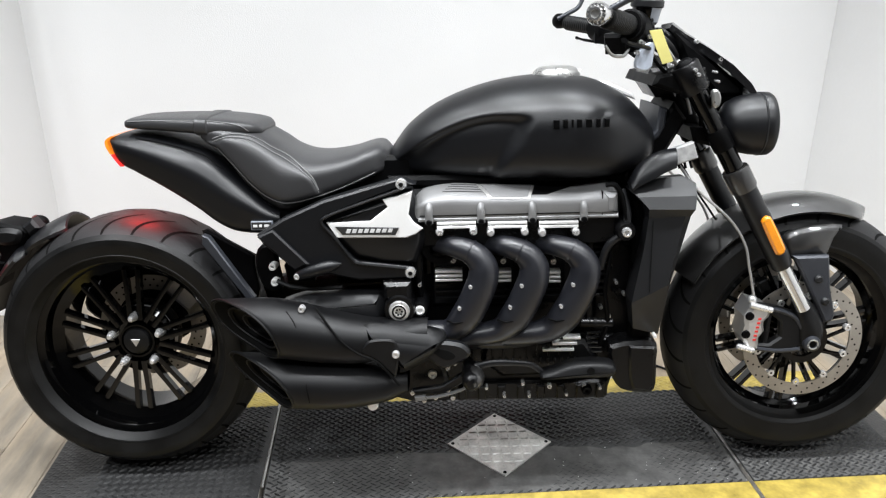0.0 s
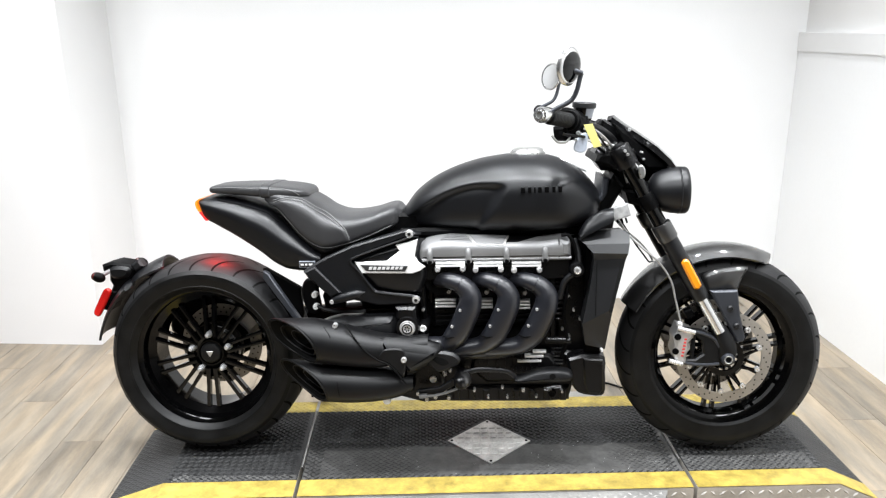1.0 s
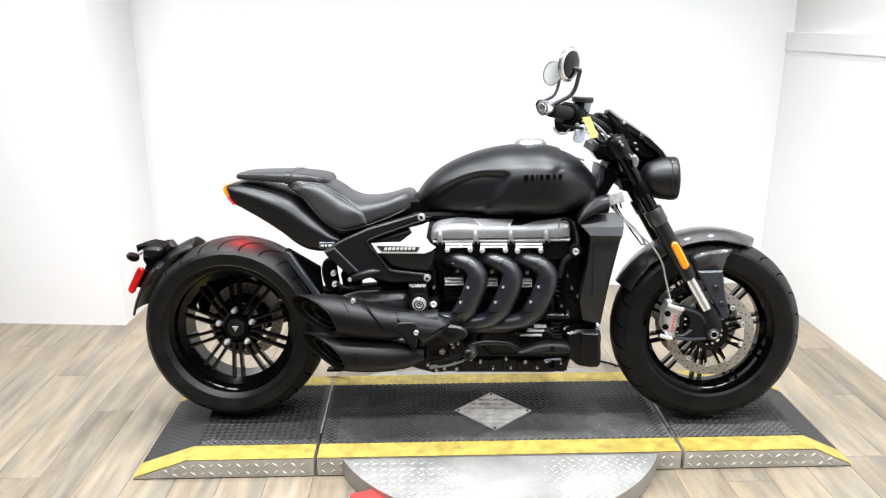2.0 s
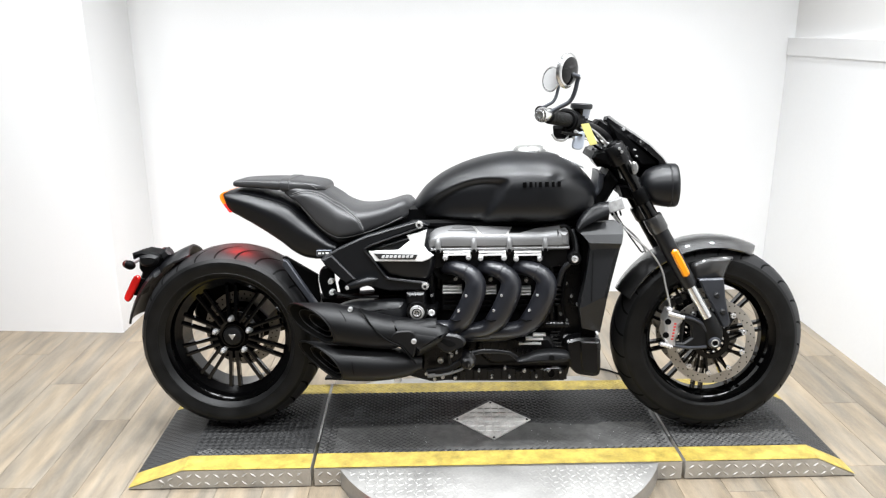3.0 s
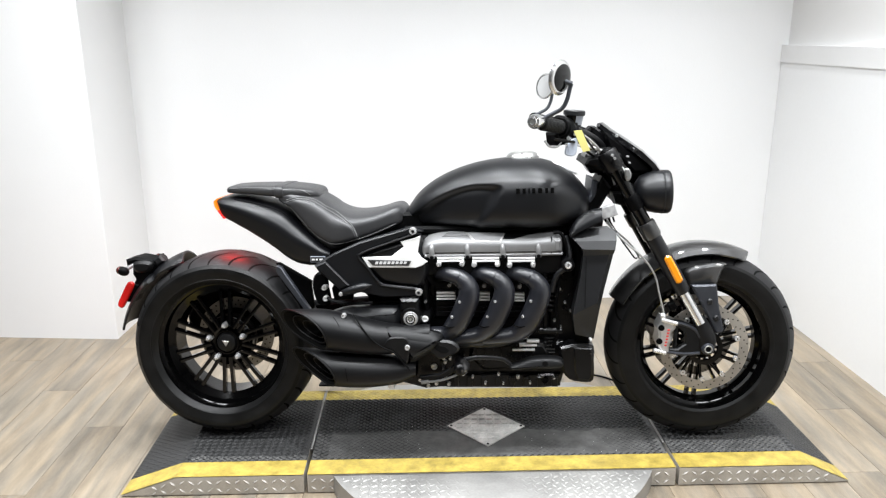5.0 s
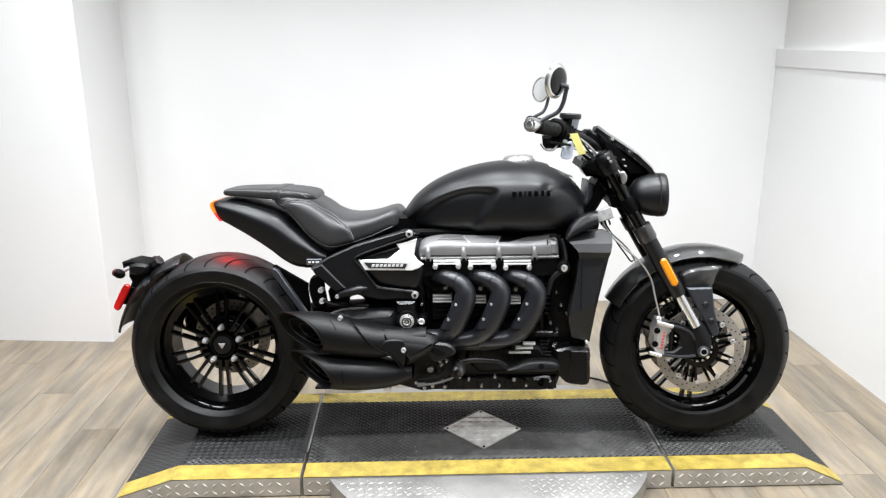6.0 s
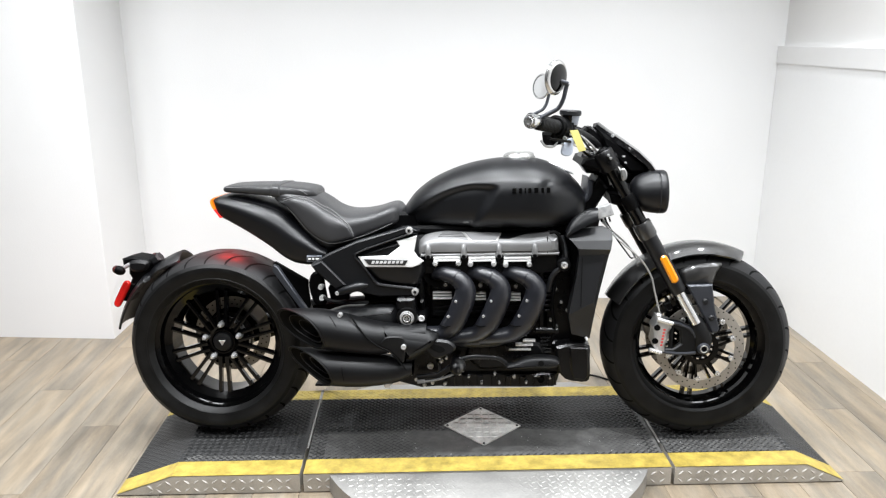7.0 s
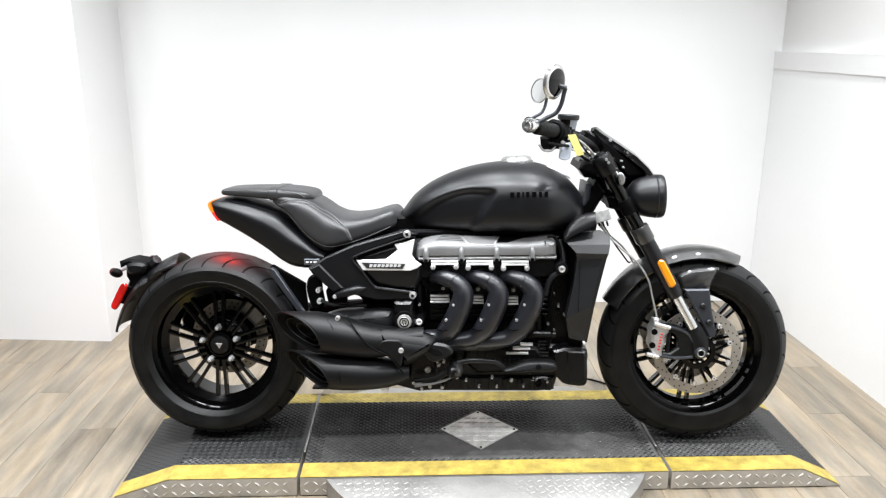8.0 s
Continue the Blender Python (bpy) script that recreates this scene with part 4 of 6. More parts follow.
for i in range(71):
    x = -0.100 + 0.466 * i / 70
    z1, w = between(COVER, x)
    rows.append(ring_section(x, w, 0.654, z1, 44, 0.78, 0.30, -0.075))
cam_cover = part("cam_cover", grid(rows, close_v=True, caps=True), GUNMETAL, bike, "grey painted cam cover with cast bosses", 50)
part("cover_flange", box(-0.086, 0.364, -0.191, 0.03, 0.655, 0.664, 0.003), GUNMETAL, cam_cover)
for k, x in enumerate((-0.061, 0.056, 0.171, 0.286)):
    part("boss", tube(curve([(x, -0.180, 0.692), (x, -0.188, 0.686), (x, -0.192, 0.676), (x, -0.192, 0.652)], 4), [0.0060] + [0.0092] * 12, 12), GUNMETAL, cam_cover, "cast bolt boss")
    part("boss_bolt", lathe([(0, -0.205), (0.005, -0.205), (0.007, -0.202), (0.007, -0.19)], (x, 0, 0.655), 12), PLASTIC, cam_cover)
# dark rod paints the shade at the step low on the cover
part("cover_seam", rod((-0.082, -0.1895, 0.6685), (0.360, -0.1895, 0.6685), 0.0014, 6), PLASTIC, cam_cover, "dark line painted for the shade at a step in the cover")
part("end_seam", box(0.326, 0.3285, -0.1905, -0.10, 0.662, 0.715, 0.001), PLASTIC, cam_cover, "dark seam")
part("end_block", box(0.331, 0.362, -0.1925, -0.10, 0.664, 0.712, 0.012), GUNMETAL, cam_cover, "squared end block of the cover")
part("end_seam", box(0.3635, 0.3655, -0.186, -0.10, 0.668, 0.706, 0.001), PLASTIC, cam_cover, "dark seam")


def cover_patch(low, high, a0, a1, lift):
    """A thin plate that follows the round of the cover: x ends of its lower and upper edges, angles from the front."""
    rows = []
    for j in range(9):
        f = j / 8
        a = radians(a0 + (a1 - a0) * f)
        x0, x1 = low[0] + (high[0] - low[0]) * f, low[1] + (high[1] - low[1]) * f
        layers = []
        for out in (lift, lift - 0.004):
            row = []
            for k in range(13):
                x = x0 + (x1 - x0) * k / 12
                z1, w = between(COVER, x)
                zm, h = (0.654 + z1) / 2, (z1 - 0.654) / 2 + out
                row.append((x, -0.075 - (w + out) * math.cos(a) ** 0.78, zm + h * math.sin(a) ** 0.78))
            layers.append(row)
        rows.append(layers[0] + layers[1][::-1])
    return grid(rows, close_v=True, caps=True)


part("name_plate", cover_patch((0.168, 0.205), (0.150, 0.290), 34, 80, 0.0012), PLASTIC, cam_cover, "dark name plate along the cover")
part("plate_edge", cover_patch((0.076, 0.166), (0.046, 0.181), 20, 72, 0.0016), CALIPER, cam_cover, "bright edge of a trapezoid plate")
part("plate_face", cover_patch((0.082, 0.161), (0.056, 0.174), 25, 72, 0.0026), GUNMETAL, cam_cover, "grey trapezoid plate")
for k in range(4):
    part("plate_rib", cover_patch((-0.030 + 0.006 * k, 0.060 - 0.004 * k), (-0.029 + 0.006 * k, 0.058 - 0.004 * k), 44 + 9 * k, 48 + 9 * k, 0.0022), GUNMETAL, cam_cover, "thin grey rib")
part("head_side", box(-0.078, 0.362, -0.172, 0.03, 0.592, 0.655, 0.004), ENGBLACK, bike, "black cylinder head flank")
for k in range(3):
    x0 = -0.044 + 0.1150 * k
    for z in (0.6515, 0.6425):
        z -= 0.0018 * k
        part("head_strip", box(x0, x0 + 0.088, -0.196, -0.168, z - 0.0029, z + 0.0029, 0.0008), ALU, cam_cover, "bright machined strip")
    for dx in (0.006, 0.082):
        part("head_bolt", lathe([(0, -0.210), (0.006, -0.210), (0.0088, -0.206), (0.0088, -0.165)], (x0 + dx, 0, 0.634 - 0.0034 * k), 14), CHROME, cam_cover, "bright flange bolt")
for j in range(9):
    part("side_rib", box(0.318, 0.350, -0.150, -0.11, 0.455 + 0.017 * j, 0.463 + 0.017 * j, 0.002), ENGBLACK, block, "black cast rib")
part("side_column", box(0.300, 0.318, -0.155, -0.11, 0.40, 0.62, 0.004), ENGBLACK, block)
part("side_column", box(-0.098, -0.082, -0.160, -0.11, 0.40, 0.64, 0.004), ENGBLACK, block)
for x, z in ((0.352, 0.600), (0.358, 0.545), (0.340, 0.438), (0.395, 0.470), (0.330, 0.365), (-0.090, 0.60), (-0.090, 0.50), (0.360, 0.415), (0.375, 0.50)):
    deep = x > 0.3
    part("side_bolt", bolt((x, -0.128 if deep else -0.168, z - (0.017 if deep else 0.0)), 0.0048, 0.016), CHROME, block, "small bright bolt")
part("wire_loom", tube(curve([(0.345, -0.15, 0.64), (0.352, -0.165, 0.56), (0.342, -0.17, 0.48), (0.350, -0.165, 0.40), (0.335, -0.16, 0.34)], 5), 0.0055, 8), PLASTIC, block, "black wire loom")
part("wire_loom", tube(curve([(-0.088, -0.15, 0.62), (-0.100, -0.16, 0.56), (-0.092, -0.165, 0.50), (-0.085, -0.16, 0.44)], 5), 0.005, 8), PLASTIC, block, "black wire loom")

# exhaust headers
PIPE = [(-0.042, -0.145, 0.590), (-0.005, -0.190, 0.596), (0.034, -0.206, 0.585), (0.057, -0.212, 0.559), (0.058, -0.214, 0.528), (0.046, -0.214, 0.494), (0.028, -0.212, 0.455), (0.006, -0.209, 0.422), (-0.022, -0.204, 0.398)]
headers = part("exhaust_system", tube(curve([(-0.13, -0.175, 0.376), (0.06, -0.178, 0.368), (0.14, -0.178, 0.370), (0.19, -0.178, 0.382), (0.215, -0.180, 0.398)], 6), 0.026, 16), HEADER, bike, "black three-into-two exhaust")
for k in range(3):
    d = 0.1145 * k
    path = [Vector((x + d, y, z - 0.0010 * k)) for x, y, z in PIPE]
    if k:
        path += [Vector((-0.070 + d, -0.200, 0.386)), Vector((-0.125 + d, -0.188, 0.378))]
    else:
        path += [Vector((-0.067, -0.197, 0.394)), Vector((-0.14, -0.192, 0.391))]
    c = curve(path, 6)
    rad = [between([(0.0, 0.0225), (0.12, 0.0245), (0.26, 0.0305), (0.36, 0.0345), (0.66, 0.0355), (0.76, 0.0300), (0.85, 0.0270), (1.0, 0.0265)], i / (len(c) - 1))[0] for i in range(len(c))]
    part("header_pipe", tube(c, rad, 26), HEADER, headers, "black ceramic-coated header pipe", 50)
    i0 = int(len(c) * 0.19)
    ring_at, ring_dir = Vector(c[i0]), (Vector(c[i0 + 1]) - Vector(c[i0 - 1])).normalized()
    part("shield_edge", tube([ring_at, ring_at + ring_dir * 0.004], [rad[i0] + 0.0022, rad[i0] + 0.0016], 22), HEADER, headers, "raised edge of the pipe shield")
    part("pipe_flange", lathe([(0.030, -0.165), (0.044, -0.165), (0.044, -0.150), (0.030, -0.150)], (-0.040 + d, 0, 0.592), 24), PLASTIC, headers)
    part("shield_seam", tube([(-0.026 + d, -0.232, 0.434), (-0.008 + d, -0.2425, 0.431), (0.018 + d, -0.2440, 0.435), (0.038 + d, -0.232, 0.443)], 0.0022, 6), PLASTIC, headers, "shield edge seam")
    for x, z, y in ((0.029, 0.516, -0.243), (0.003, 0.465, -0.241)):
        part("shield_bolt", bolt((x + d, y + 0.001, z), 0.0045, 0.008), CHROME, headers, "small bright shield bolt")


def outlet_tube(rings):
    v, f = grid(rings, close_v=True)
    return v, f + [tuple(reversed(range(len(rings[0]))))]


def can(table, yc, half_y, cut, label):
    """A silencer whose rear end is cut on a slant: the top reaches back by cut."""
    n = 40
    x_end = table[0][0]
    rows = []
    h0 = between(table, x_end + 0.05)[1]
    spans = [x_end + (table[-1][0] - x_end) * i / 30 for i in range(31)]
    for i, x in enumerate(spans):
        ring = []
        for k in range(n):
            a = 2 * math.pi * k / n
            s = math.sin(a)
            shift = cut * (1 - math.cos(a - radians(22))) / 2 * (1 - i / 30) ** 1.4
            xx = x + shift
            c, h = between(table, xx)
            hy = half_y * (h / h0) ** 0.8
            e = 0.9
            ring.append((xx, yc + hy * math.copysign(abs(math.cos(a)) ** e, math.cos(a)), c + h * math.copysign(abs(s) ** e, s)))
        rows.append(ring)
    outer = list(rows)

    def shrunk(ring, f, dx):
        m = sum((Vector(p) for p in ring), Vector()) / n
        return [tuple(m + (Vector(p) - m) * f + Vector((dx, 0, 0))) for p in ring]
    mouth = [shrunk(rows[0], 0.45, 0.10), shrunk(rows[0], 0.70, 0.045), shrunk(rows[0], 0.80, 0.012), shrunk(rows[0], 0.90, -0.001), shrunk(rows[0], 0.97, -0.003)]
    part("silencer", grid([mouth[3], mouth[4]] + outer, close_v=True), MATTE, headers, label, 50)
    # the hollow's shade is put into its colour
    part("outlet", outlet_tube(mouth[:4]), BLACK_AND_SHADE, headers, "hollow outlet painted near-black for its inner shade")
    part("outlet_rim", tube(mouth[4], 0.0032, 8, closed=True), MATTE, headers, "outlet rim")
    inner = [shrunk(rows[0], 0.62, 0.020), shrunk(rows[0], 0.67, 0.014), shrunk(rows[0], 0.70, 0.020), shrunk(rows[0], 0.6, 0.085)]
    core = [shrunk(rows[0], 0.36, 0.034), shrunk(rows[0], 0.42, 0.028), shrunk(rows[0], 0.45, 0.034), shrunk(rows[0], 0.36, 0.085)]
    part("lip_edge", tube(inner[1], 0.0020, 6, closed=True), SHROUD, headers, "inner lip edge")
    part("core_edge", tube(core[1], 0.0018, 6, closed=True), SHROUD, headers, "inner pipe edge")
    part("outlet_core", grid(core, close_v=True), PLASTIC, headers, "inner outlet pipe")
    part("outlet_lip", grid(inner, close_v=True), PLASTIC, headers, "inner outlet ring")


can([(-0.598, 0.410, 0.058), (-0.50, 0.407, 0.063), (-0.43, 0.402, 0.066), (-0.33, 0.384, 0.062), (-0.23, 0.370, 0.052), (-0.15, 0.376, 0.040), (-0.08, 0.386, 0.030)], -0.182, 0.068, 0.192, "matte black upper silencer with slash-cut outlet")
can([(-0.564, 0.292, 0.046), (-0.47, 0.276, 0.055), (-0.38, 0.266, 0.059), (-0.27, 0.261, 0.054), (-0.18, 0.263, 0.042), (-0.13, 0.268, 0.025)], -0.182, 0.064, 0.178, "matte black lower silencer with slash-cut outlet")
for zs in ([(0.455, -0.395), (0.43, -0.372), (0.385, -0.362), (0.34, -0.360)], [(0.318, -0.362), (0.285, -0.356), (0.25, -0.352), (0.215, -0.350)]):
    tab = [(-0.577, 0.408, 0.060), (-0.43, 0.402, 0.066), (-0.33, 0.384, 0.062), (-0.23, 0.370, 0.052)] if zs[0][0] > 0.4 else [(-0.546, 0.286, 0.05), (-0.38, 0.266, 0.059), (-0.27, 0.261, 0.054)]
    pts = []
    upper_can = zs[0][0] > 0.4
    for z, xx in zs:
        c, h = between(tab, xx)
        q = max(-0.985, min(0.985, (z - c) / h))
        hy = (0.068 if upper_can else 0.064) * (h / (0.063 if upper_can else 0.052)) ** 0.8
        sn = abs(q) ** (1 / 0.9)
        pts.append((xx, -0.182 - hy * math.sqrt(1 - sn * sn) ** 0.9 - 0.0004, z))
    part("seam_line", tube(curve(pts, 5), 0.0016, 6), BLACK_AND_SHADE, headers, "dark joint line round the silencer")
shield = [(-0.225, 0.372), (-0.168, 0.326), (-0.148, 0.296), (-0.095, 0.320), (-0.050, 0.350), (-0.045, 0.392), (-0.15, 0.412), (-0.225, 0.416)]
part("heat_shield", slab(curve([(x, z, 0) for x, z in shield], 3, True), -0.240, -0.16, 0.028), MATTE, headers, "matte black exhaust heat shield", 50)
part("shield_fold", slab(curve([(-0.230, 0.362, 0), (-0.218, 0.382, 0), (-0.205, 0.391, 0), (-0.176, 0.393, 0), (-0.150, 0.388, 0), (-0.144, 0.360, 0), (-0.148, 0.325, 0), (-0.155, 0.302, 0), (-0.175, 0.322, 0), (-0.200, 0.346, 0)], 2, True), -0.2440, -0.232, 0.004), MATTE, headers, "raised fold", 40)
part("plate_bolt", bolt((-0.150, -0.2520, 0.359), 0.0085, 0.008), CHROME, headers, "bright shield bolt")
# dark tube on the surface paints the shade of a gap at the shield's edge
part("shield_gap", tube(curve([(-0.330, -0.212, 0.460), (-0.294, -0.239, 0.419), (-0.265, -0.2480, 0.386), (-0.232, -0.2480, 0.360), (-0.196, -0.2460, 0.342), (-0.175, -0.2440, 0.319), (-0.147, -0.238, 0.279)], 5), 0.0029, 6), BLACK_AND_SHADE, headers, "dark tube painted for the shade in the shield's edge gap")
part("can_bolt", bolt((-0.362, -0.212, 0.456), 0.008, 0.012), CHROME, headers, "bright clamp bolt")
part("drain_plug", lathe([(0, -0.212), (0.010, -0.212), (0.013, -0.205), (0.013, -0.17)], (-0.215, 0, 0.213), 14), ALU, headers, "pale plug under the silencer")

# the silencers and their shields stand well out from the engine
for ob in headers.children:
    if ob.name.split(".")[0] in ("silencer", "outlet", "outlet_rim", "lip_edge", "core_edge", "outlet_core", "outlet_lip", "seam_line", "heat_shield", "shield_fold", "shield_gap", "can_bolt", "plate_bolt", "drain_plug") or ob.location.length > 0:
        ob.location = (0.007, -0.040, 0.018)

# crankcase and lower parts
case = part("crankcase", slab([(-0.105, 0.345), (0.375, 0.350), (0.385, 0.29), (0.362, 0.205), (0.30, 0.192), (-0.04, 0.194), (-0.10, 0.215), (-0.125, 0.28)], -0.135, 0.16, 0.012), ENGBLACK, bike, "black crankcase")
part("clutch_cover", slab([(0.06, 0.346), (0.30, 0.350), (0.335, 0.30), (0.28, 0.262), (0.10, 0.255), (0.05, 0.30)], -0.160, -0.12, 0.010), ENGBLACK, case, "black ribbed engine cover")
for k in range(8):
    part("cover_rib", box(0.075 + 0.027 * k, 0.080 + 0.027 * k, -0.165, -0.15, 0.312, 0.344, 0.001), ENGBLACK, case)
for x0, x1, z in ((0.246, 0.287, 0.3600), (0.221, 0.279, 0.3460), (0.198, 0.272, 0.3305)):
    part("bright_fin", box(x0, x1, -0.172, -0.150, z - 0.0034, z + 0.0034, 0.001), ALU, case, "bright machined fin edge")
for k in range(5):
    part("coil_rib", rod((0.305, -0.15, 0.318 + 0.012 * k), (0.34, -0.15, 0.318 + 0.012 * k), 0.005, 8), ENGBLACK, case)
part("water_pipe", rod((0.285, -0.16, 0.395), (0.365, -0.16, 0.393), 0.011, 12, 0.003), ENGBLACK, bike, "black coolant pipe")
part("pipe_ring", rod((0.318, -0.16, 0.394), (0.325, -0.16, 0.394), 0.0125, 12), MATTE, bike)
part("sump", slab([(-0.10, 0.240), (0.36, 0.240), (0.358, 0.196), (0.30, 0.190), (-0.02, 0.190), (-0.09, 0.200)], -0.150, 0.12, 0.006), ENGBLACK, bike, "black ribbed sump")
for k in range(9):
    x = -0.055 + 0.048 * k
    part("sump_rib", box(x, x + 0.020, -0.158, -0.14, 0.196, 0.232, 0.003), ENGBLACK, case)
for x, z in ((-0.118, 0.225), (-0.062, 0.212), (-0.02, 0.210), (0.03, 0.243), (0.215, 0.232), (0.30, 0.230), (-0.09, 0.205), (-0.035, 0.303), (-0.012, 0.332), (-0.030, 0.288)):
    part("small_bolt", bolt((x, -0.170 if x < 0.0 else -0.161, z), 0.0062, 0.012), CHROME, case, "small bright bolt")
part("cover_screw", bolt((-0.068, -0.170, 0.272), 0.011, 0.012), ALU, case, "steel screw")
part("oil_plug", lathe([(0.004, -0.170), (0.010, -0.172), (0.013, -0.166), (0.013, -0.14)], (0.305, 0, 0.222), 16), PLASTIC, case)
# rider's peg, brake pedal and heel guard
peg = part("foot_peg", tube(curve([(0.020, -0.150, 0.297), (0.024, -0.19, 0.297), (0.027, -0.25, 0.295), (0.028, -0.275, 0.294)], 4), [0.012, 0.014, 0.016, 0.018, 0.020, 0.021, 0.022, 0.0225, 0.0225, 0.022, 0.021, 0.019, 0.012], 16), ENGBLACK, bike, "black rider foot peg")
part("peg_pad", ball((0.034, -0.238, 0.296), 0.024, 12, (1.0, 1.6, 1.0)), FENDER, peg, "dark grey peg end")
part("peg_screw", bolt((0.028, -0.200, 0.268), 0.007, 0.03), CHROME, peg)
part("peg_hanger", slab(curve([(-0.101, 0.399, 0), (-0.049, 0.396, 0), (0.004, 0.388, 0), (0.026, 0.366, 0), (0.012, 0.347, 0), (-0.032, 0.328, 0), (-0.052, 0.335, 0), (-0.080, 0.362, 0)], 3, True), -0.262, -0.236, 0.007), SATIN, peg, "satin black foot peg hanger with a slot")
# dark plate on the hanger's face, painted as the shade in its slot
part("hanger_hole", slab(curve([(-0.066, 0.380, 0), (-0.024, 0.374, 0), (-0.008, 0.358, 0), (-0.028, 0.350, 0), (-0.052, 0.364, 0)], 3, True), -0.2632, -0.255, 0.001), BLACK_AND_SHADE, peg)
part("heel_plate", slab([(-0.114, 0.252), (-0.044, 0.262), (0.020, 0.302), (0.034, 0.318), (0.050, 0.316), (0.010, 0.272), (-0.039, 0.243), (-0.108, 0.241)], -0.215, -0.195, 0.003), SATIN, peg, "satin black heel bracket")
part("brake_lever", tube(curve([(0.036, -0.21, 0.309), (0.083, -0.212, 0.319), (0.157, -0.212, 0.315), (0.179, -0.208, 0.303), (0.196, -0.205, 0.287)], 5), [0.0085] * 8 + [0.0070] * 13, 10, flat=0.7), SATIN, bike, "satin black brake lever")
part("brake_rod", tube(curve([(-0.105, -0.222, 0.236), (-0.05, -0.224, 0.242), (0.0, -0.226, 0.258), (0.022, -0.228, 0.272)], 5), 0.0042, 8), GUNMETAL, bike, "grey brake linkage rod")
part("rod_clevis", moved(box(-0.013, 0.013, -0.006, 0.006, -0.006, 0.006, 0.002), pose(-0.095, -0.224, 0.238, 0, -6, 0)), GUNMETAL, bike, "bright rod clevis")
for x, z, r in ((-0.030, 0.232, 0.0045), (-0.012, 0.302, 0.0055), (0.062, 0.236, 0.004), (0.105, 0.214, 0.004), (0.165, 0.214, 0.004), (0.255, 0.216, 0.004), (0.335, 0.232, 0.004), (0.150, 0.246, 0.0045)):
    part("case_bolt", bolt((x, -0.172, z), r, 0.016), CHROME, case, "small bright bolt")
for k in range(14):
    part("grille_rib", box(0.060 + 0.0165 * k, 0.064 + 0.0165 * k, -0.168, -0.15, 0.292, 0.308, 0.001), ENGBLACK, case)
part("brake_pedal", slab(curve([(0.191, 0.292, 0), (0.219, 0.301, 0), (0.256, 0.315, 0), (0.305, 0.320, 0), (0.352, 0.315, 0), (0.364, 0.298, 0), (0.345, 0.285, 0), (0.280, 0.284, 0), (0.196, 0.281, 0)], 3, True), -0.235, -0.18, 0.008), MATTE, bike, "matte black brake pedal", 50)
# dark disc in place of a hole's shade
part("pedal_hole", lathe([(0, -0.2365), (0.009, -0.2365), (0.010, -0.233)], (0.303, 0, 0.304), 14), BLACK_AND_SHADE, bike)

# ---- frame, side cover, swing arm ----
frame_pts = [(-0.088, 0.742), (-0.128, 0.756), (-0.300, 0.709), (-0.393, 0.670), (-0.455, 0.634), (-0.443, 0.613), (-0.372, 0.547), (-0.334, 0.548), (-0.256, 0.528), (-0.227, 0.522), (-0.113, 0.524), (-0.096, 0.538), (-0.112, 0.552), (-0.226, 0.566), (-0.238, 0.574), (-0.303, 0.659), (-0.295, 0.674), (-0.129, 0.733)]
side_frame = part("side_frame", slab(frame_pts, -0.195, -0.150, 0.005), SATIN, bike, "satin black forked side frame plate")
part("frame_edge", tube(curve([(-0.122, -0.196, 0.732), (-0.22, -0.197, 0.700), (-0.290, -0.198, 0.675), (-0.303, -0.198, 0.660), (-0.275, -0.198, 0.624), (-0.238, -0.198, 0.572), (-0.22, -0.198, 0.563), (-0.118, -0.197, 0.549)], 5), 0.0036, 8), SATIN, side_frame, "rounded frame edge")
part("frame_strut", slab([(-0.452, 0.632), (-0.415, 0.648), (-0.338, 0.566), (-0.372, 0.552)], -0.205, -0.18, 0.004), SATIN, side_frame)
for x, z in ((-0.120, 0.744), (-0.108, 0.539)):
    # dark disc on the bolt head stands for the shade in its socket
    part("bolt_socket", lathe([(0, -0.2050), (0.0055, -0.2050)], (x, 0, z), 6), BLACK_AND_SHADE, side_frame)
    part("frame_bolt", join(lathe([(0, -0.2045), (0.0065, -0.2045), (0.007, -0.2025), (0.0105, -0.2035), (0.0125, -0.199), (0.0125, -0.19)], (x, 0, z), 16)), CHROME, side_frame, "bright socket bolt")
cover = part("side_cover", slab(curve([(-0.100, 0.726, 0), (-0.160, 0.712, 0), (-0.285, 0.672, 0), (-0.297, 0.655, 0), (-0.233, 0.573, 0), (-0.112, 0.552, 0), (-0.086, 0.576, 0), (-0.073, 0.624, 0), (-0.093, 0.672, 0)], 2, True), -0.186, -0.12, 0.010, 0.004), SATIN, bike, "satin black side cover", 50)
part("silver_panel", slab([(-0.293, 0.659), (-0.194, 0.661), (-0.153, 0.692), (-0.164, 0.710), (-0.128, 0.717), (-0.096, 0.727), (-0.104, 0.690), (-0.107, 0.674), (-0.096, 0.655), (-0.076, 0.641), (-0.092, 0.629), (-0.115, 0.621), (-0.272, 0.624)], -0.196, -0.184, 0.002), BADGE, cover, "brushed silver panel on the side cover")
inset = part("badge_inset", slab([(-0.274, 0.651), (-0.129, 0.645), (-0.138, 0.629), (-0.258, 0.632)], -0.1985, -0.194, 0.0008), INK, cover, "dark badge inset with pale marks")
for k in range(8):
    x = -0.250 + 0.0135 * k
    wd = 0.0095
    part("badge_mark", slab([(x, 0.6355), (x + wd, 0.6352), (x + wd + 0.0035, 0.6445 - 0.0005 * k * 0.3), (x + 0.0035, 0.6450 - 0.0005 * k * 0.3)], -0.1996, -0.198, 0.0004), INK_WHITE, cover)
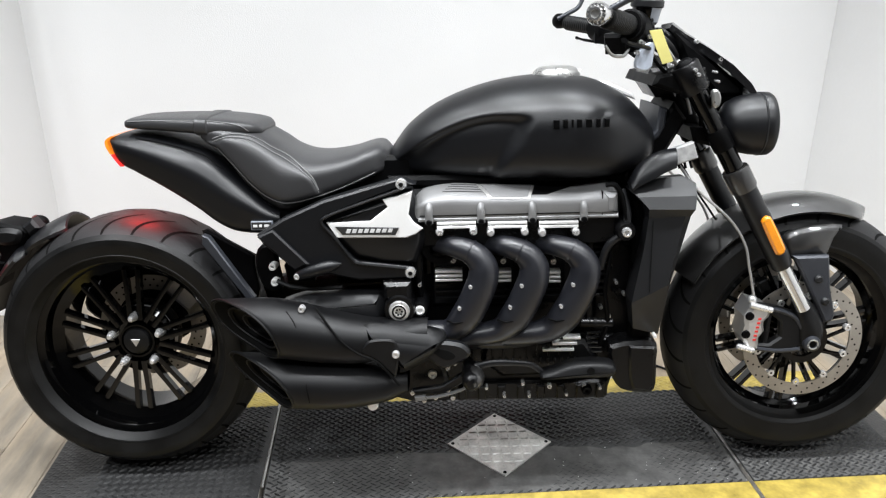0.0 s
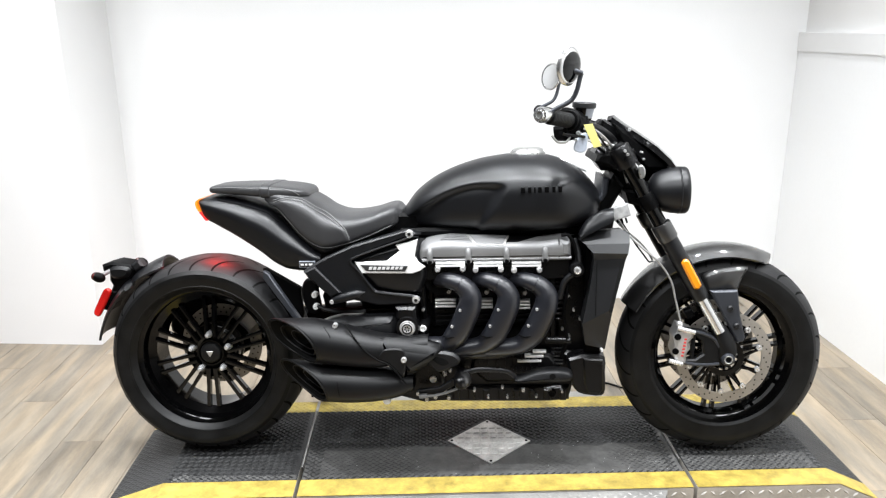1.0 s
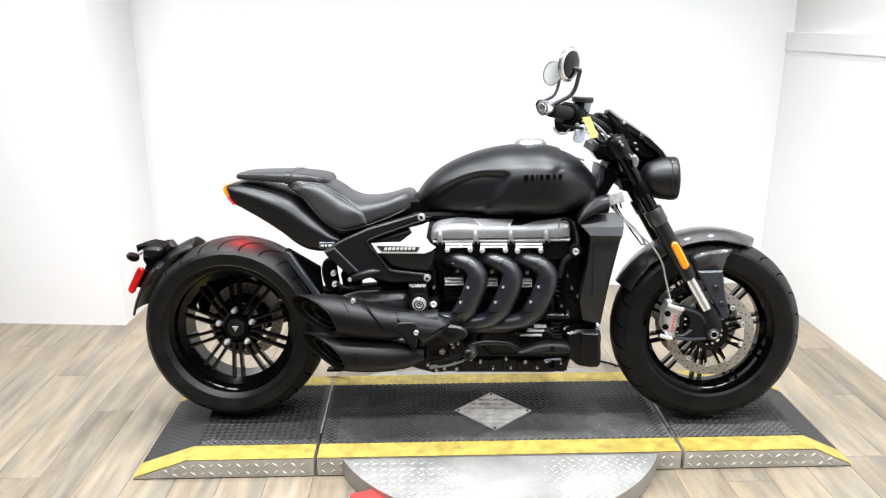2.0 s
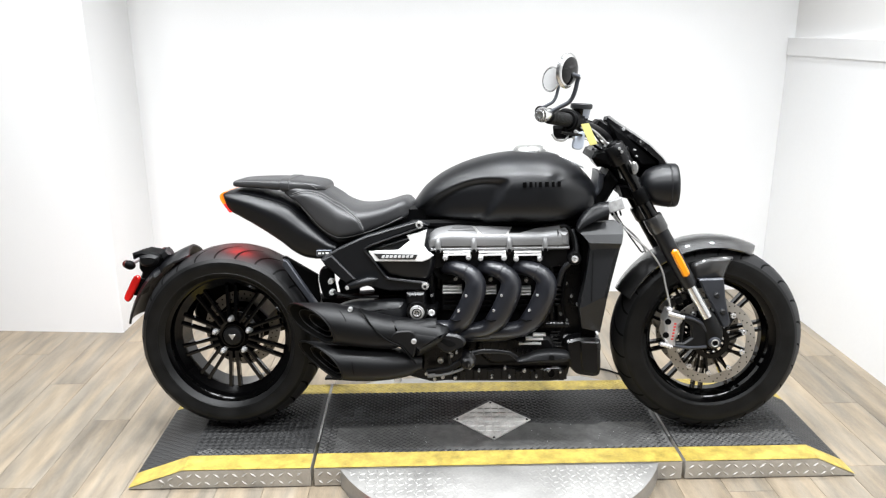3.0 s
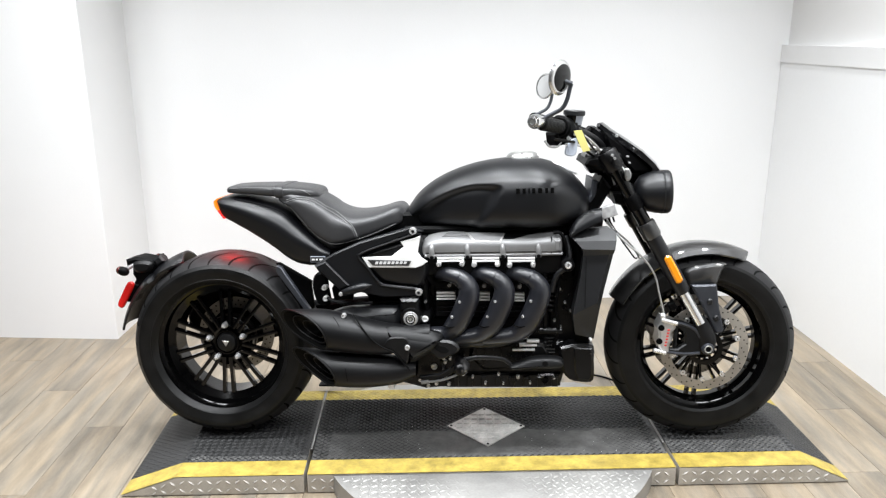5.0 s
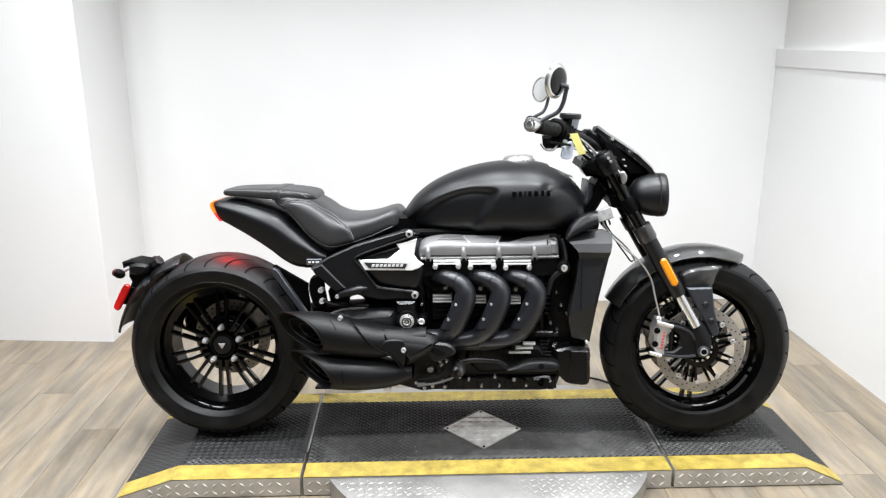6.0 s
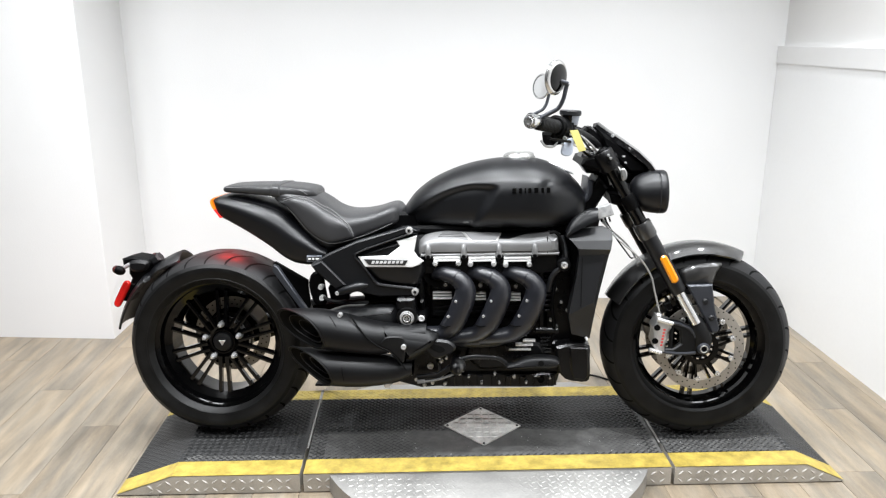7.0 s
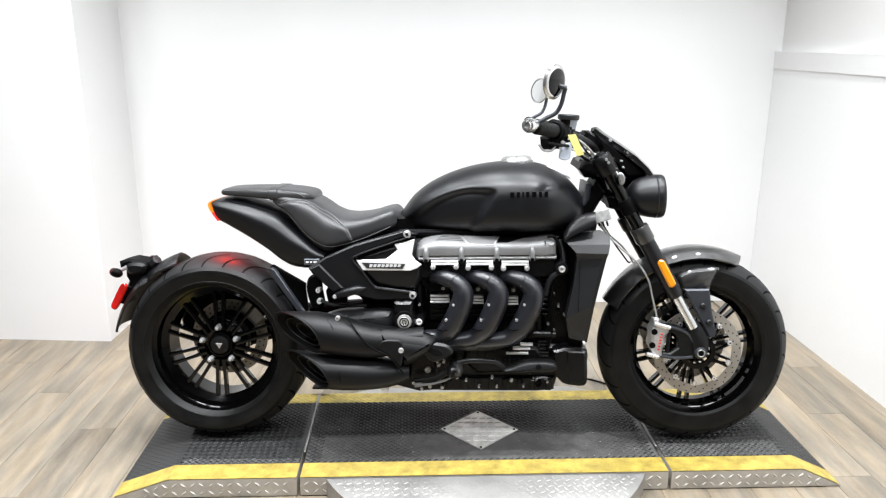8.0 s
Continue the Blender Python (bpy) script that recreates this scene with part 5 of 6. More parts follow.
part("air_box", box(-0.300, -0.08, -0.13, 0.15, 0.54, 0.715, 0.02), PLASTIC, bike, "black under-seat body")
# added black filler; its outline leaves gaps only where the camera sees them
part("inner_frame", slab([(-0.45, 0.63), (-0.45, 0.572), (-0.437, 0.565), (-0.417, 0.545), (-0.425, 0.53), (-0.418, 0.488), (-0.352, 0.488), (-0.352, 0.505), (-0.32, 0.523), (-0.298, 0.502), (-0.298, 0.48), (-0.18, 0.48), (-0.18, 0.63)], -0.095, -0.070, 0.004), PLASTIC, bike, "black filler plate, cut to fit the camera's view")
# black filler, added so that the gap below the pivot reads dark
part("gearbox", slab([(-0.19, 0.50), (0.0, 0.52), (0.0, 0.20), (-0.08, 0.20), (-0.17, 0.30)], -0.11, 0.15, 0.012), PLASTIC, bike, "black filler body behind the pivot")
part("lower_bracket", slab([(-0.21, 0.30), (-0.05, 0.34), (-0.02, 0.20), (-0.10, 0.192), (-0.185, 0.215)], -0.165, -0.08, 0.008), ENGBLACK, bike, "black lower bracket")
# black fillers, added so that gaps by the shroud and seat read dark
part("front_casting", slab([(0.32, 0.60), (0.42, 0.66), (0.44, 0.24), (0.32, 0.22)], -0.115, 0.12, 0.01), ENGBLACK, bike, "black filler slab between engine and shroud")
part("seat_hinge", box(-0.31, -0.10, -0.085, 0.085, 0.700, 0.790, 0.01), PLASTIC, bike, "black filler block under the seat's nose")
part("seat_base", box(-0.50, -0.30, -0.115, 0.115, 0.615, 0.705, 0.02), PLASTIC, bike, "black filler slab under the seat")
part("under_tray", box(-0.16, 0.40, -0.11, 0.11, 0.716, 0.745, 0.01), PLASTIC, bike, "black tray under the tank")
part("passenger_peg", tube(curve([(-0.365, -0.205, 0.540), (-0.33, -0.212, 0.552), (-0.29, -0.215, 0.563), (-0.262, -0.212, 0.568)], 4), [0.009, 0.011, 0.012, 0.013, 0.0135, 0.014, 0.0145, 0.0145, 0.014, 0.0125, 0.010, 0.007, 0.003], 14), SATIN, bike, "folded black passenger foot peg")
part("peg_tip", bolt((-0.366, -0.215, 0.540), 0.007, 0.008), CHROME, bike)
swing = part("swing_arm", slab(curve([(-0.43, 0.452, 0), (-0.37, 0.475, 0), (-0.28, 0.484, 0), (-0.20, 0.488, 0), (-0.175, 0.478, 0), (-0.168, 0.43, 0), (-0.20, 0.40, 0), (-0.31, 0.40, 0), (-0.42, 0.425, 0)], 3, True), -0.200, -0.10, 0.023), SHROUD, bike, "dark grey swing arm cover", 50)
part("pivot_block", join(box(-0.170, -0.108, -0.215, -0.11, 0.478, 0.520, 0.008), lathe([(0.0, -0.222), (0.033, -0.222), (0.036, -0.215), (0.036, -0.11)], (-0.135, 0, 0.456), 30)), ENGBLACK, swing, "black pivot housing")
part("pivot_bolt", lathe([(0, -0.226), (0.008, -0.226), (0.010, -0.230), (0.016, -0.230), (0.017, -0.227), (0.022, -0.227), (0.0245, -0.222), (0.0245, -0.20)], (-0.135, 0, 0.456), 32), CHROME, swing, "bright swing arm pivot bolt")
# dark ring and dots laid on the bolt paint the shade of recesses
part("pivot_groove", lathe([(0.0125, -0.2305), (0.0165, -0.2305)], (-0.135, 0, 0.456), 28), BLACK_AND_SHADE, swing, "dark ring painted for the shade of a groove")
for k in range(6):
    a = radians(60 * k + 12)
    part("pivot_socket", lathe([(0, -0.2308), (0.0026, -0.2308)], (-0.135 + 0.0066 * math.cos(a), 0, 0.456 + 0.0066 * math.sin(a)), 8), BLACK_AND_SHADE, swing)
part("pivot_lug", lathe([(0.0, -0.205), (0.016, -0.205), (0.018, -0.200), (0.020, -0.10)], (-0.089, 0, 0.450), 18), ENGBLACK, swing)
part("pivot_small_bolt", lathe([(0, -0.207), (0.006, -0.207), (0.007, -0.211), (0.010, -0.210), (0.0115, -0.206), (0.0115, -0.20)], (-0.089, 0, 0.450), 18), ALU, swing, "bright frame bolt")
part("link_plate", slab(curve([(-0.478, 0.545, 0), (-0.470, 0.588, 0), (-0.446, 0.600, 0), (-0.428, 0.585, 0), (-0.424, 0.545, 0), (-0.420, 0.490, 0), (-0.460, 0.488, 0)], 3, True), -0.150, -0.125, 0.006), PLASTIC, bike, "black suspension link housing")
for x, z in ((-0.433, 0.550), (-0.431, 0.512)):
    part("link_bolt", bolt((x, -0.162, z), 0.0095, 0.02), ALU, bike, "bright link bolt")
part("link_rod", tube(curve([(-0.425, -0.165, 0.515), (-0.39, -0.17, 0.502), (-0.34, -0.17, 0.497), (-0.27, -0.17, 0.499)], 4), 0.006, 8), MATTE, bike, "black linkage rod")
part("shock_absorber", rod((-0.36, -0.02, 0.57), (-0.20, -0.02, 0.62), 0.035, 16, 0.006), PLASTIC, bike)
part("drive_arm", slab(curve([(-0.12, 0.44, 0), (-0.45, 0.43, 0), (-0.78, 0.40, 0), (-0.90, 0.36, 0), (-0.92, 0.30, 0), (-0.84, 0.25, 0), (-0.72, 0.28, 0), (-0.42, 0.36, 0), (-0.14, 0.38, 0)], 4, True), 0.135, 0.19, 0.015), PLASTIC, bike, "black single-sided drive arm")
part("drive_axle", lathe([(0.05, 0.05), (0.06, 0.06), (0.07, 0.14), (0.0, 0.16)], (RX, 0, RZ), 24), PLASTIC, bike)
part("side_stand", tube([(-0.36, 0.14, 0.24), (-0.50, 0.24, 0.09), (-0.555, 0.280, 0.040)], [0.014, 0.012, 0.011], 10), PLASTIC, bike, "black side stand on the far side")
part("stand_foot", box(-0.590, -0.530, 0.262, 0.305, 0.034, 0.042, 0.002), PLASTIC, bike)

# ---- radiator shrouds ----
def shroud_shape():
    """Brow, its underside, cheek, narrow front facet and receding chin, with a depth behind them."""
    tip, top_a, top_b, nose = (0.386, -0.188, 0.716), (0.404, -0.172, 0.735), (0.508, -0.170, 0.742), (0.535, -0.178, 0.727)
    brow_a, brow_b = (0.424, -0.224, 0.680), (0.526, -0.220, 0.676)
    mid_a, mid_b = (0.403, -0.210, 0.704), (0.532, -0.206, 0.704)
    under_a, under_b, under_c = (0.428, -0.206, 0.655), (0.508, -0.206, 0.658), (0.523, -0.196, 0.656)
    cheek_a, cheek_b, cheek_c, cheek_d = (0.419, -0.212, 0.590), (0.393, -0.224, 0.464), (0.431, -0.228, 0.485), (0.471, -0.227, 0.506)
    front_d, chin_a, chin_b, chin_c = (0.497, -0.192, 0.545), (0.404, -0.196, 0.392), (0.463, -0.194, 0.376), (0.484, -0.186, 0.480)
    v = [tip, top_a, top_b, nose, brow_a, brow_b, under_a, under_b, under_c, cheek_a, cheek_b, cheek_c, cheek_d, front_d, chin_a, chin_b, chin_c, mid_a, mid_b]
    f = [(0, 17, 18, 3, 2, 1), (0, 4, 17), (17, 4, 5, 18), (4, 6, 7, 8, 5), (6, 9, 10, 11, 12, 7), (7, 12, 13, 8), (10, 14, 15, 16, 12, 11), (12, 16, 13), (3, 18, 5, 8)]
    edge = [0, 1, 2, 3, 8, 13, 16, 15, 14, 10, 9, 6, 4]
    back = len(v)
    v += [(v[i][0], -0.145, v[i][2]) for i in edge]
    n = len(edge)
    f += [(edge[i], edge[(i + 1) % n], back + (i + 1) % n, back + i) for i in range(n)]
    return v, f + [tuple(range(back, back + n))]


def duct_shape():
    upper = curve([(0.386, -0.182, 0.733), (0.402, -0.180, 0.764), (0.426, -0.178, 0.786), (0.456, -0.176, 0.801), (0.488, -0.175, 0.806)], 4)
    lower = curve([(0.390, -0.205, 0.716), (0.409, -0.206, 0.730), (0.437, -0.206, 0.744), (0.462, -0.204, 0.757), (0.486, -0.200, 0.766)], 4)
    rows = []
    for a, b in zip(upper, lower):
        a, b = Vector(a), Vector(b)
        m = a.lerp(b, 0.5) + Vector((0, -0.008, 0.004))
        rows.append([tuple(a + Vector((0, 0.02, -0.004))), tuple(a), tuple(a.lerp(m, 0.5) + Vector((0, -0.003, 0.002))), tuple(m), tuple(m.lerp(b, 0.5) + Vector((0, -0.003, 0.001))), tuple(b), tuple(b + Vector((0, 0.03, 0.0)))])
    return grid(rows, close_v=True, caps=True)


for s in (1, -1):
    k = (lambda q: q) if s == 1 else flipped
    upper_sh = part("radiator_shroud", k(shroud_shape()), SHROUD, bike, "matte black radiator shroud with bevelled facets", 12)
    # the cheek isn't folded here: a dark thread paints the crease's shade
    part("shroud_line", k(tube([(0.437, -0.2085, 0.650), (0.434, -0.2185, 0.575), (0.431, -0.2285, 0.490)], 0.0009, 5)), BLACK_AND_SHADE, upper_sh, "dark thread painted for the shade of a fine crease")
    part("air_duct", k(duct_shape()), SATIN, upper_sh, "dark curved air duct", 40)
    part("lower_shroud", k(slab(curve([(0.354, 0.343, 0), (0.357, 0.300, 0), (0.363, 0.260, 0), (0.385, 0.231, 0), (0.420, 0.222, 0), (0.456, 0.221, 0), (0.467, 0.243, 0), (0.466, 0.300, 0), (0.465, 0.346, 0), (0.427, 0.354, 0)], 2, True), -0.185, -0.11, 0.008)), ENGBLACK, bike, "black lower radiator cowl")
    part("cowl_crease", k(slab([(0.398, 0.346), (0.460, 0.342), (0.461, 0.245), (0.450, 0.229), (0.412, 0.233), (0.402, 0.262)], -0.192, -0.18, 0.005)), ENGBLACK, bike)
part("shroud_clip", lathe([(0, -0.217), (0.003, -0.217), (0.004, -0.212), (0.004, -0.18)], (0.452, 0, 0.378), 12), ALU, bike, "pale clip")
part("radiator", box(0.405, 0.455, -0.16, 0.16, 0.235, 0.72, 0.006), PLASTIC, bike, "black radiator core")
part("radiator_hose", tube(curve([(0.330, -0.165, 0.530), (0.345, -0.175, 0.585), (0.378, -0.185, 0.620), (0.384, -0.185, 0.665), (0.372, -0.17, 0.715)], 5), 0.0095, 12), SHROUD, bike, "black coolant hose")
part("mount_hub", lathe([(0, -0.205), (0.019, -0.205), (0.022, -0.198), (0.022, -0.15)], (0.380, 0, 0.625), 20), ENGBLACK, bike, "black mount hub")
part("mount_bolt", join(lathe([(0, -0.209), (0.005, -0.209), (0.006, -0.214), (0.010, -0.213), (0.0115, -0.205)], (0.380, 0, 0.625), 16)), CHROME, bike, "bright mount bolt")
part("cable", tube(curve([(0.335, -0.18, 0.728), (0.355, -0.185, 0.728), (0.372, -0.185, 0.70), (0.383, -0.19, 0.65)], 5), 0.006, 8), PLASTIC, bike, "black cable")
part("down_frame", slab([(0.30, 0.60), (0.44, 0.80), (0.50, 0.90), (0.53, 0.86), (0.46, 0.74), (0.37, 0.50), (0.33, 0.36), (0.28, 0.36)], -0.10, 0.10, 0.008), PLASTIC, bike, "black front frame")
for x, z in ((0.352, 0.555), (0.362, 0.52), (0.345, 0.49), (0.372, 0.46)):
    part("frame_clip", bolt((x, -0.125, z), 0.0055, 0.02), MATTE, bike)

# ---- front end ----
def fork_x(z):
    return 0.57 - 0.55 * (z - 0.86)


fork = part("front_fork", join(*[rod((fork_x(0.978), s * 0.142, 0.978), (fork_x(0.73), s * 0.142, 0.73), 0.0215, 20) for s in (-1,)]), GLOSS, bike, "upside-down front fork")
part("upper_tube", rod((fork_x(0.978), 0.142, 0.978), (fork_x(0.73), 0.142, 0.73), 0.0215, 20), GLOSS, fork)
for s in (-1, 1):
    y = s * 0.142

    def at(z, dy=0.0):
        return (fork_x(z), y + dy, z)
    part("fork_collar", tube([at(0.750), at(0.746), at(0.708), at(0.702)], [0.029, 0.031, 0.031, 0.028], 24), FENDER, fork, "grey fork collar")
    part("lower_tube", tube([at(0.704), at(0.56), at(0.545), at(0.535), at(0.522), at(0.517)], [0.0265, 0.0265, 0.0265, 0.0245, 0.0245, 0.021], 24), SATIN, fork, "black fork leg")
    part("slider", rod(at(0.522), at(0.412), 0.0165, 22), RIMMETAL, fork, "bright fork slider")
    part("fork_cap", tube([at(0.990), at(0.984), at(0.972)], [0.016, 0.022, 0.024], 18), PLASTIC, fork)
    part("cap_clamp", tube([at(0.982), at(0.978), at(0.930), at(0.924)], [0.030, 0.033, 0.033, 0.030], 24), ENGBLACK, fork, "black fork clamp")
    part("lower_clamp", tube([at(0.840), at(0.836), at(0.800), at(0.796)], [0.023, 0.0245, 0.0245, 0.023], 20), PLASTIC, fork)
    lug = [(0.796, 0.425), (0.828, 0.434), (0.862, 0.385), (0.870, 0.345), (0.858, 0.314), (0.836, 0.306), (0.818, 0.322), (0.812, 0.365)]
    q = (lambda a: a) if s < 0 else flipped
    part("axle_lug", q(slab(curve([(a, b, 0) for a, b in lug], 3, True), -0.150, -0.105, 0.010)), MATTE, fork, "black axle lug", 50)
    part("axle_end", q(lathe([(0.008, -0.155), (0.014, -0.157), (0.019, -0.154), (0.021, -0.146), (0.021, -0.12)], (0.8415, 0, 0.326), 24)), BRACKET, fork, "axle end")
    # dark disc closes the bore and paints its inner shade
    part("axle_hole", q(lathe([(0, -0.1535), (0.0085, -0.1535)], (0.8415, 0, 0.326), 16)), BLACK_AND_SHADE, fork)
    part("axle_ring", q(lathe([(0.0095, -0.1568), (0.0115, -0.1580), (0.0135, -0.1568)], (0.8415, 0, 0.326), 20)), CAPMETAL, fork, "bright axle rim")
    part("caliper_arm", q(slab([(0.707, 0.424), (0.760, 0.416), (0.820, 0.392), (0.832, 0.360), (0.826, 0.318), (0.790, 0.302), (0.737, 0.303), (0.672, 0.312), (0.676, 0.326), (0.745, 0.322), (0.770, 0.340), (0.768, 0.378), (0.735, 0.402)], -0.140, -0.112, 0.005)), MATTE, fork, "black caliper bracket")
    part("caliper_strut", q(slab([(0.738, 0.404), (0.748, 0.402), (0.742, 0.322), (0.732, 0.322)], -0.136, -0.115, 0.003)), MATTE, fork)
    part("bracket_rib", q(tube(curve([(0.721, -0.138, 0.415), (0.763, -0.138, 0.407), (0.800, -0.138, 0.389), (0.822, -0.138, 0.356)], 5), 0.0062, 8)), BRACKET, fork, "satin rib of the caliper bracket")
    part("bracket_rib", q(tube(curve([(0.676, -0.138, 0.320), (0.720, -0.138, 0.311), (0.766, -0.138, 0.305), (0.818, -0.138, 0.308)], 5), 0.0060, 8)), BRACKET, fork, "satin rib of the caliper bracket")
    part("brake_caliper", q(slab([(0.694, 0.430), (0.739, 0.414), (0.737, 0.395), (0.724, 0.380), (0.728, 0.358), (0.716, 0.340), (0.716, 0.311), (0.688, 0.315), (0.676, 0.345), (0.682, 0.372), (0.678, 0.395), (0.686, 0.410)], -0.150, -0.062, 0.008)), CALIPER, fork, "silver radial brake caliper")
    for x, z in ((0.690, 0.398), (0.684, 0.352)):
        part("caliper_port", q(lathe([(0, -0.1525), (0.009, -0.1525), (0.011, -0.148)], (x, 0, z), 16)), PLASTIC, fork, "dark piston cap")
    for k in range(6):
        z = 0.336 + 0.0105 * k
        xx = 0.700 + 0.0018 * k
        part("caliper_mark", q(box(xx, xx + 0.0075, -0.1512, -0.149, z, z + 0.0052, 0.0004)), RED, fork, "small red mark")
    for a, b in (((0.688, 0.427), (0.742, 0.411)), ((0.665, 0.322), (0.706, 0.310))):
        part("caliper_bolt", q(rod((a[0], -0.148, a[1]), (b[0], -0.148, b[1]), 0.0075, 12, 0.002)), CHROME, fork, "bright caliper bolt")
    part("banjo", q(ball((0.695, -0.14, 0.437), 0.011, 8)), CHROME, fork)
    part("brake_hose", q(tube(curve([(0.50, -0.12, 0.775), (0.520, -0.13, 0.745), (0.555, -0.14, 0.700), (0.628, -0.145, 0.633), (0.665, -0.148, 0.575), (0.679, -0.148, 0.519), (0.697, -0.142, 0.448)], 6), 0.0032, 8)), HOSE, fork, "braided steel brake hose")
part("brake_line", tube(curve([(0.515, -0.11, 0.765), (0.56, -0.12, 0.690), (0.585, -0.12, 0.655), (0.605, -0.11, 0.628), (0.618, -0.08, 0.622)], 5), 0.0025, 6), PLASTIC, fork, "thin black sensor cable")
part("amber_reflector", slab(curve([(0.690, 0.636, 0), (0.696, 0.645, 0), (0.706, 0.645, 0), (0.714, 0.636, 0), (0.745, 0.577, 0), (0.748, 0.565, 0), (0.742, 0.556, 0), (0.732, 0.555, 0), (0.724, 0.563, 0), (0.693, 0.624, 0)], 4, True), -0.178, -0.150, 0.005), AMBER, fork, "amber side reflector")
# yokes
part("top_yoke", slab([(0.435, 0.940), (0.445, 0.962), (0.500, 0.972), (0.550, 0.976), (0.560, 0.945), (0.545, 0.922), (0.500, 0.918)], -0.155, 0.155, 0.008), PLASTIC, fork, "black top yoke")
part("bottom_yoke", slab([(0.530, 0.845), (0.590, 0.838), (0.615, 0.806), (0.600, 0.795), (0.540, 0.810)], -0.13, 0.13, 0.008), PLASTIC, fork)
part("steering_stem", rod((0.500, 0, 0.95), (0.575, 0, 0.81), 0.03, 18), PLASTIC, fork)
for x, z in ((0.572, 0.965), (0.578, 0.945)):
    part("yoke_bolt", lathe([(0, -0.160), (0.002, -0.160), (0.003, -0.158), (0.003, -0.13)], (x, 0, z), 12), CHROME, fork, "bright yoke bolt")
part("marker_lamp", slab(curve([(0.560, 0.926, 0), (0.571, 0.929, 0), (0.579, 0.914, 0), (0.577, 0.896, 0), (0.567, 0.890, 0), (0.561, 0.902, 0)], 3, True), -0.180, -0.160, 0.004), CAPMETAL, fork, "small clear turn signal")
part("marker_stalk", rod((0.548, -0.12, 0.905), (0.566, -0.165, 0.906), 0.010, 10), PLASTIC, fork)
part("frame_gusset", slab([(0.466, 0.890), (0.484, 0.885), (0.480, 0.842), (0.468, 0.820), (0.440, 0.796), (0.425, 0.800), (0.460, 0.838)], -0.104, 0.104, 0.005), BRACKET, bike, "dark grey frame gusset behind the tank")
box_s = part("connector_box", moved(box(-0.026, 0.026, -0.012, 0.012, -0.019, 0.019, 0.003), pose(0.512, -0.150, 0.790, 0, -18, 0)), GLASS_WHITE, bike, "pale connector block")
for dx in (-0.014, 0.0, 0.013):
    part("connector_pin", rod((0.514 + dx, -0.150, 0.772), (0.519 + dx, -0.150, 0.756), 0.003, 6), PLASTIC, box_s)

# head lamps
for s in (-1, 1):
    y = s * 0.100
    lamp = part("head_lamp", lathe([(0.012, 0.600), (0.034, 0.605), (0.052, 0.618), (0.063, 0.642), (0.0685, 0.668), (0.070, 0.686), (0.0715, 0.687), (0.0715, 0.689), (0.070, 0.691), (0.0712, 0.693), (0.0708, 0.708), (0.067, 0.714), (0.062, 0.712), (0.060, 0.706)], (0, y, 0.845), 48, "x"), SATIN, bike, "satin black round head lamp")
    part("lamp_glass", lathe([(0.0, 0.714), (0.03, 0.712), (0.060, 0.706)], (0, y, 0.845), 32, "x"), LENS, lamp, "clear lamp lens")
    part("lamp_mount", rod((0.575, s * 0.06, 0.85), (0.62, s * 0.09, 0.85), 0.022, 12), PLASTIC, lamp)
# fly screen and instruments
sc = []
for k in range(13):
    q = -1 + k / 6
    y = 0.105 * q
    drop = 0.010 * q * q
    back = 0.014 * q * q
    sc.append([(x - back, y * w, z - drop * 0.4) for x, z, w in ((0.512, 1.072, 0.45), (0.540, 1.050, 0.62), (0.588, 1.018, 0.85), (0.640, 0.980, 1.0), (0.680, 0.940, 1.05), (0.700, 0.912, 1.0), (0.690, 0.905, 0.98), (0.668, 0.932, 1.0), (0.630, 0.966, 0.95), (0.580, 1.003, 0.8), (0.534, 1.036, 0.57), (0.508, 1.060, 0.4))])
fly = part("fly_screen", grid(sc, close_v=True, caps=True), SCREEN, bike, "black fly screen over the head lamps", 50)
part("screen_side", slab([(0.500, 1.050), (0.530, 1.030), (0.590, 0.985), (0.655, 0.930), (0.662, 0.905), (0.600, 0.905), (0.560, 0.950), (0.520, 0.992)], -0.085, 0.085, 0.010), PLASTIC, fly, "black screen mount")
for x, z in ((0.545, 1.035), (0.600, 0.995), (0.655, 0.948)):
    part("screen_screw", bolt((x, -0.090, z - 0.006), 0.005, 0.01), CHROME, fly)
part("instrument_panel", moved(box(-0.045, 0.045, -0.05, 0.05, -0.012, 0.012, 0.008), pose(0.488, 0, 1.020, 0, 48, 0)), PLASTIC, bike, "black instrument display")

# handlebar and controls
BAR = [(0.505, -0.03, 0.985), (0.495, -0.08, 1.000), (0.455, -0.15, 1.030), (0.395, -0.24, 1.055), (0.340, -0.32, 1.070), (0.272, -0.425, 1.086)]
bar = part("handlebar", tube([(0.505, 0.0, 0.985)] + curve(BAR, 6), 0.013, 14), MATTE, bike, "wide black handlebar")
FAR_SHIFT = Matrix.Translation((0.030, 0, 0))


def far_side(shape):
    """The mirrored half of the bar, shifted forward to fit the camera's view."""
    return moved(flipped(shape), FAR_SHIFT)


part("handlebar_half", far_side(tube([(0.505, 0.0, 0.985)] + curve(BAR, 6), 0.013, 14)), MATTE, bar)
part("bar_riser", box(0.480, 0.525, -0.055, 0.055, 0.962, 1.005, 0.008), PLASTIC, bar, "black bar clamp")
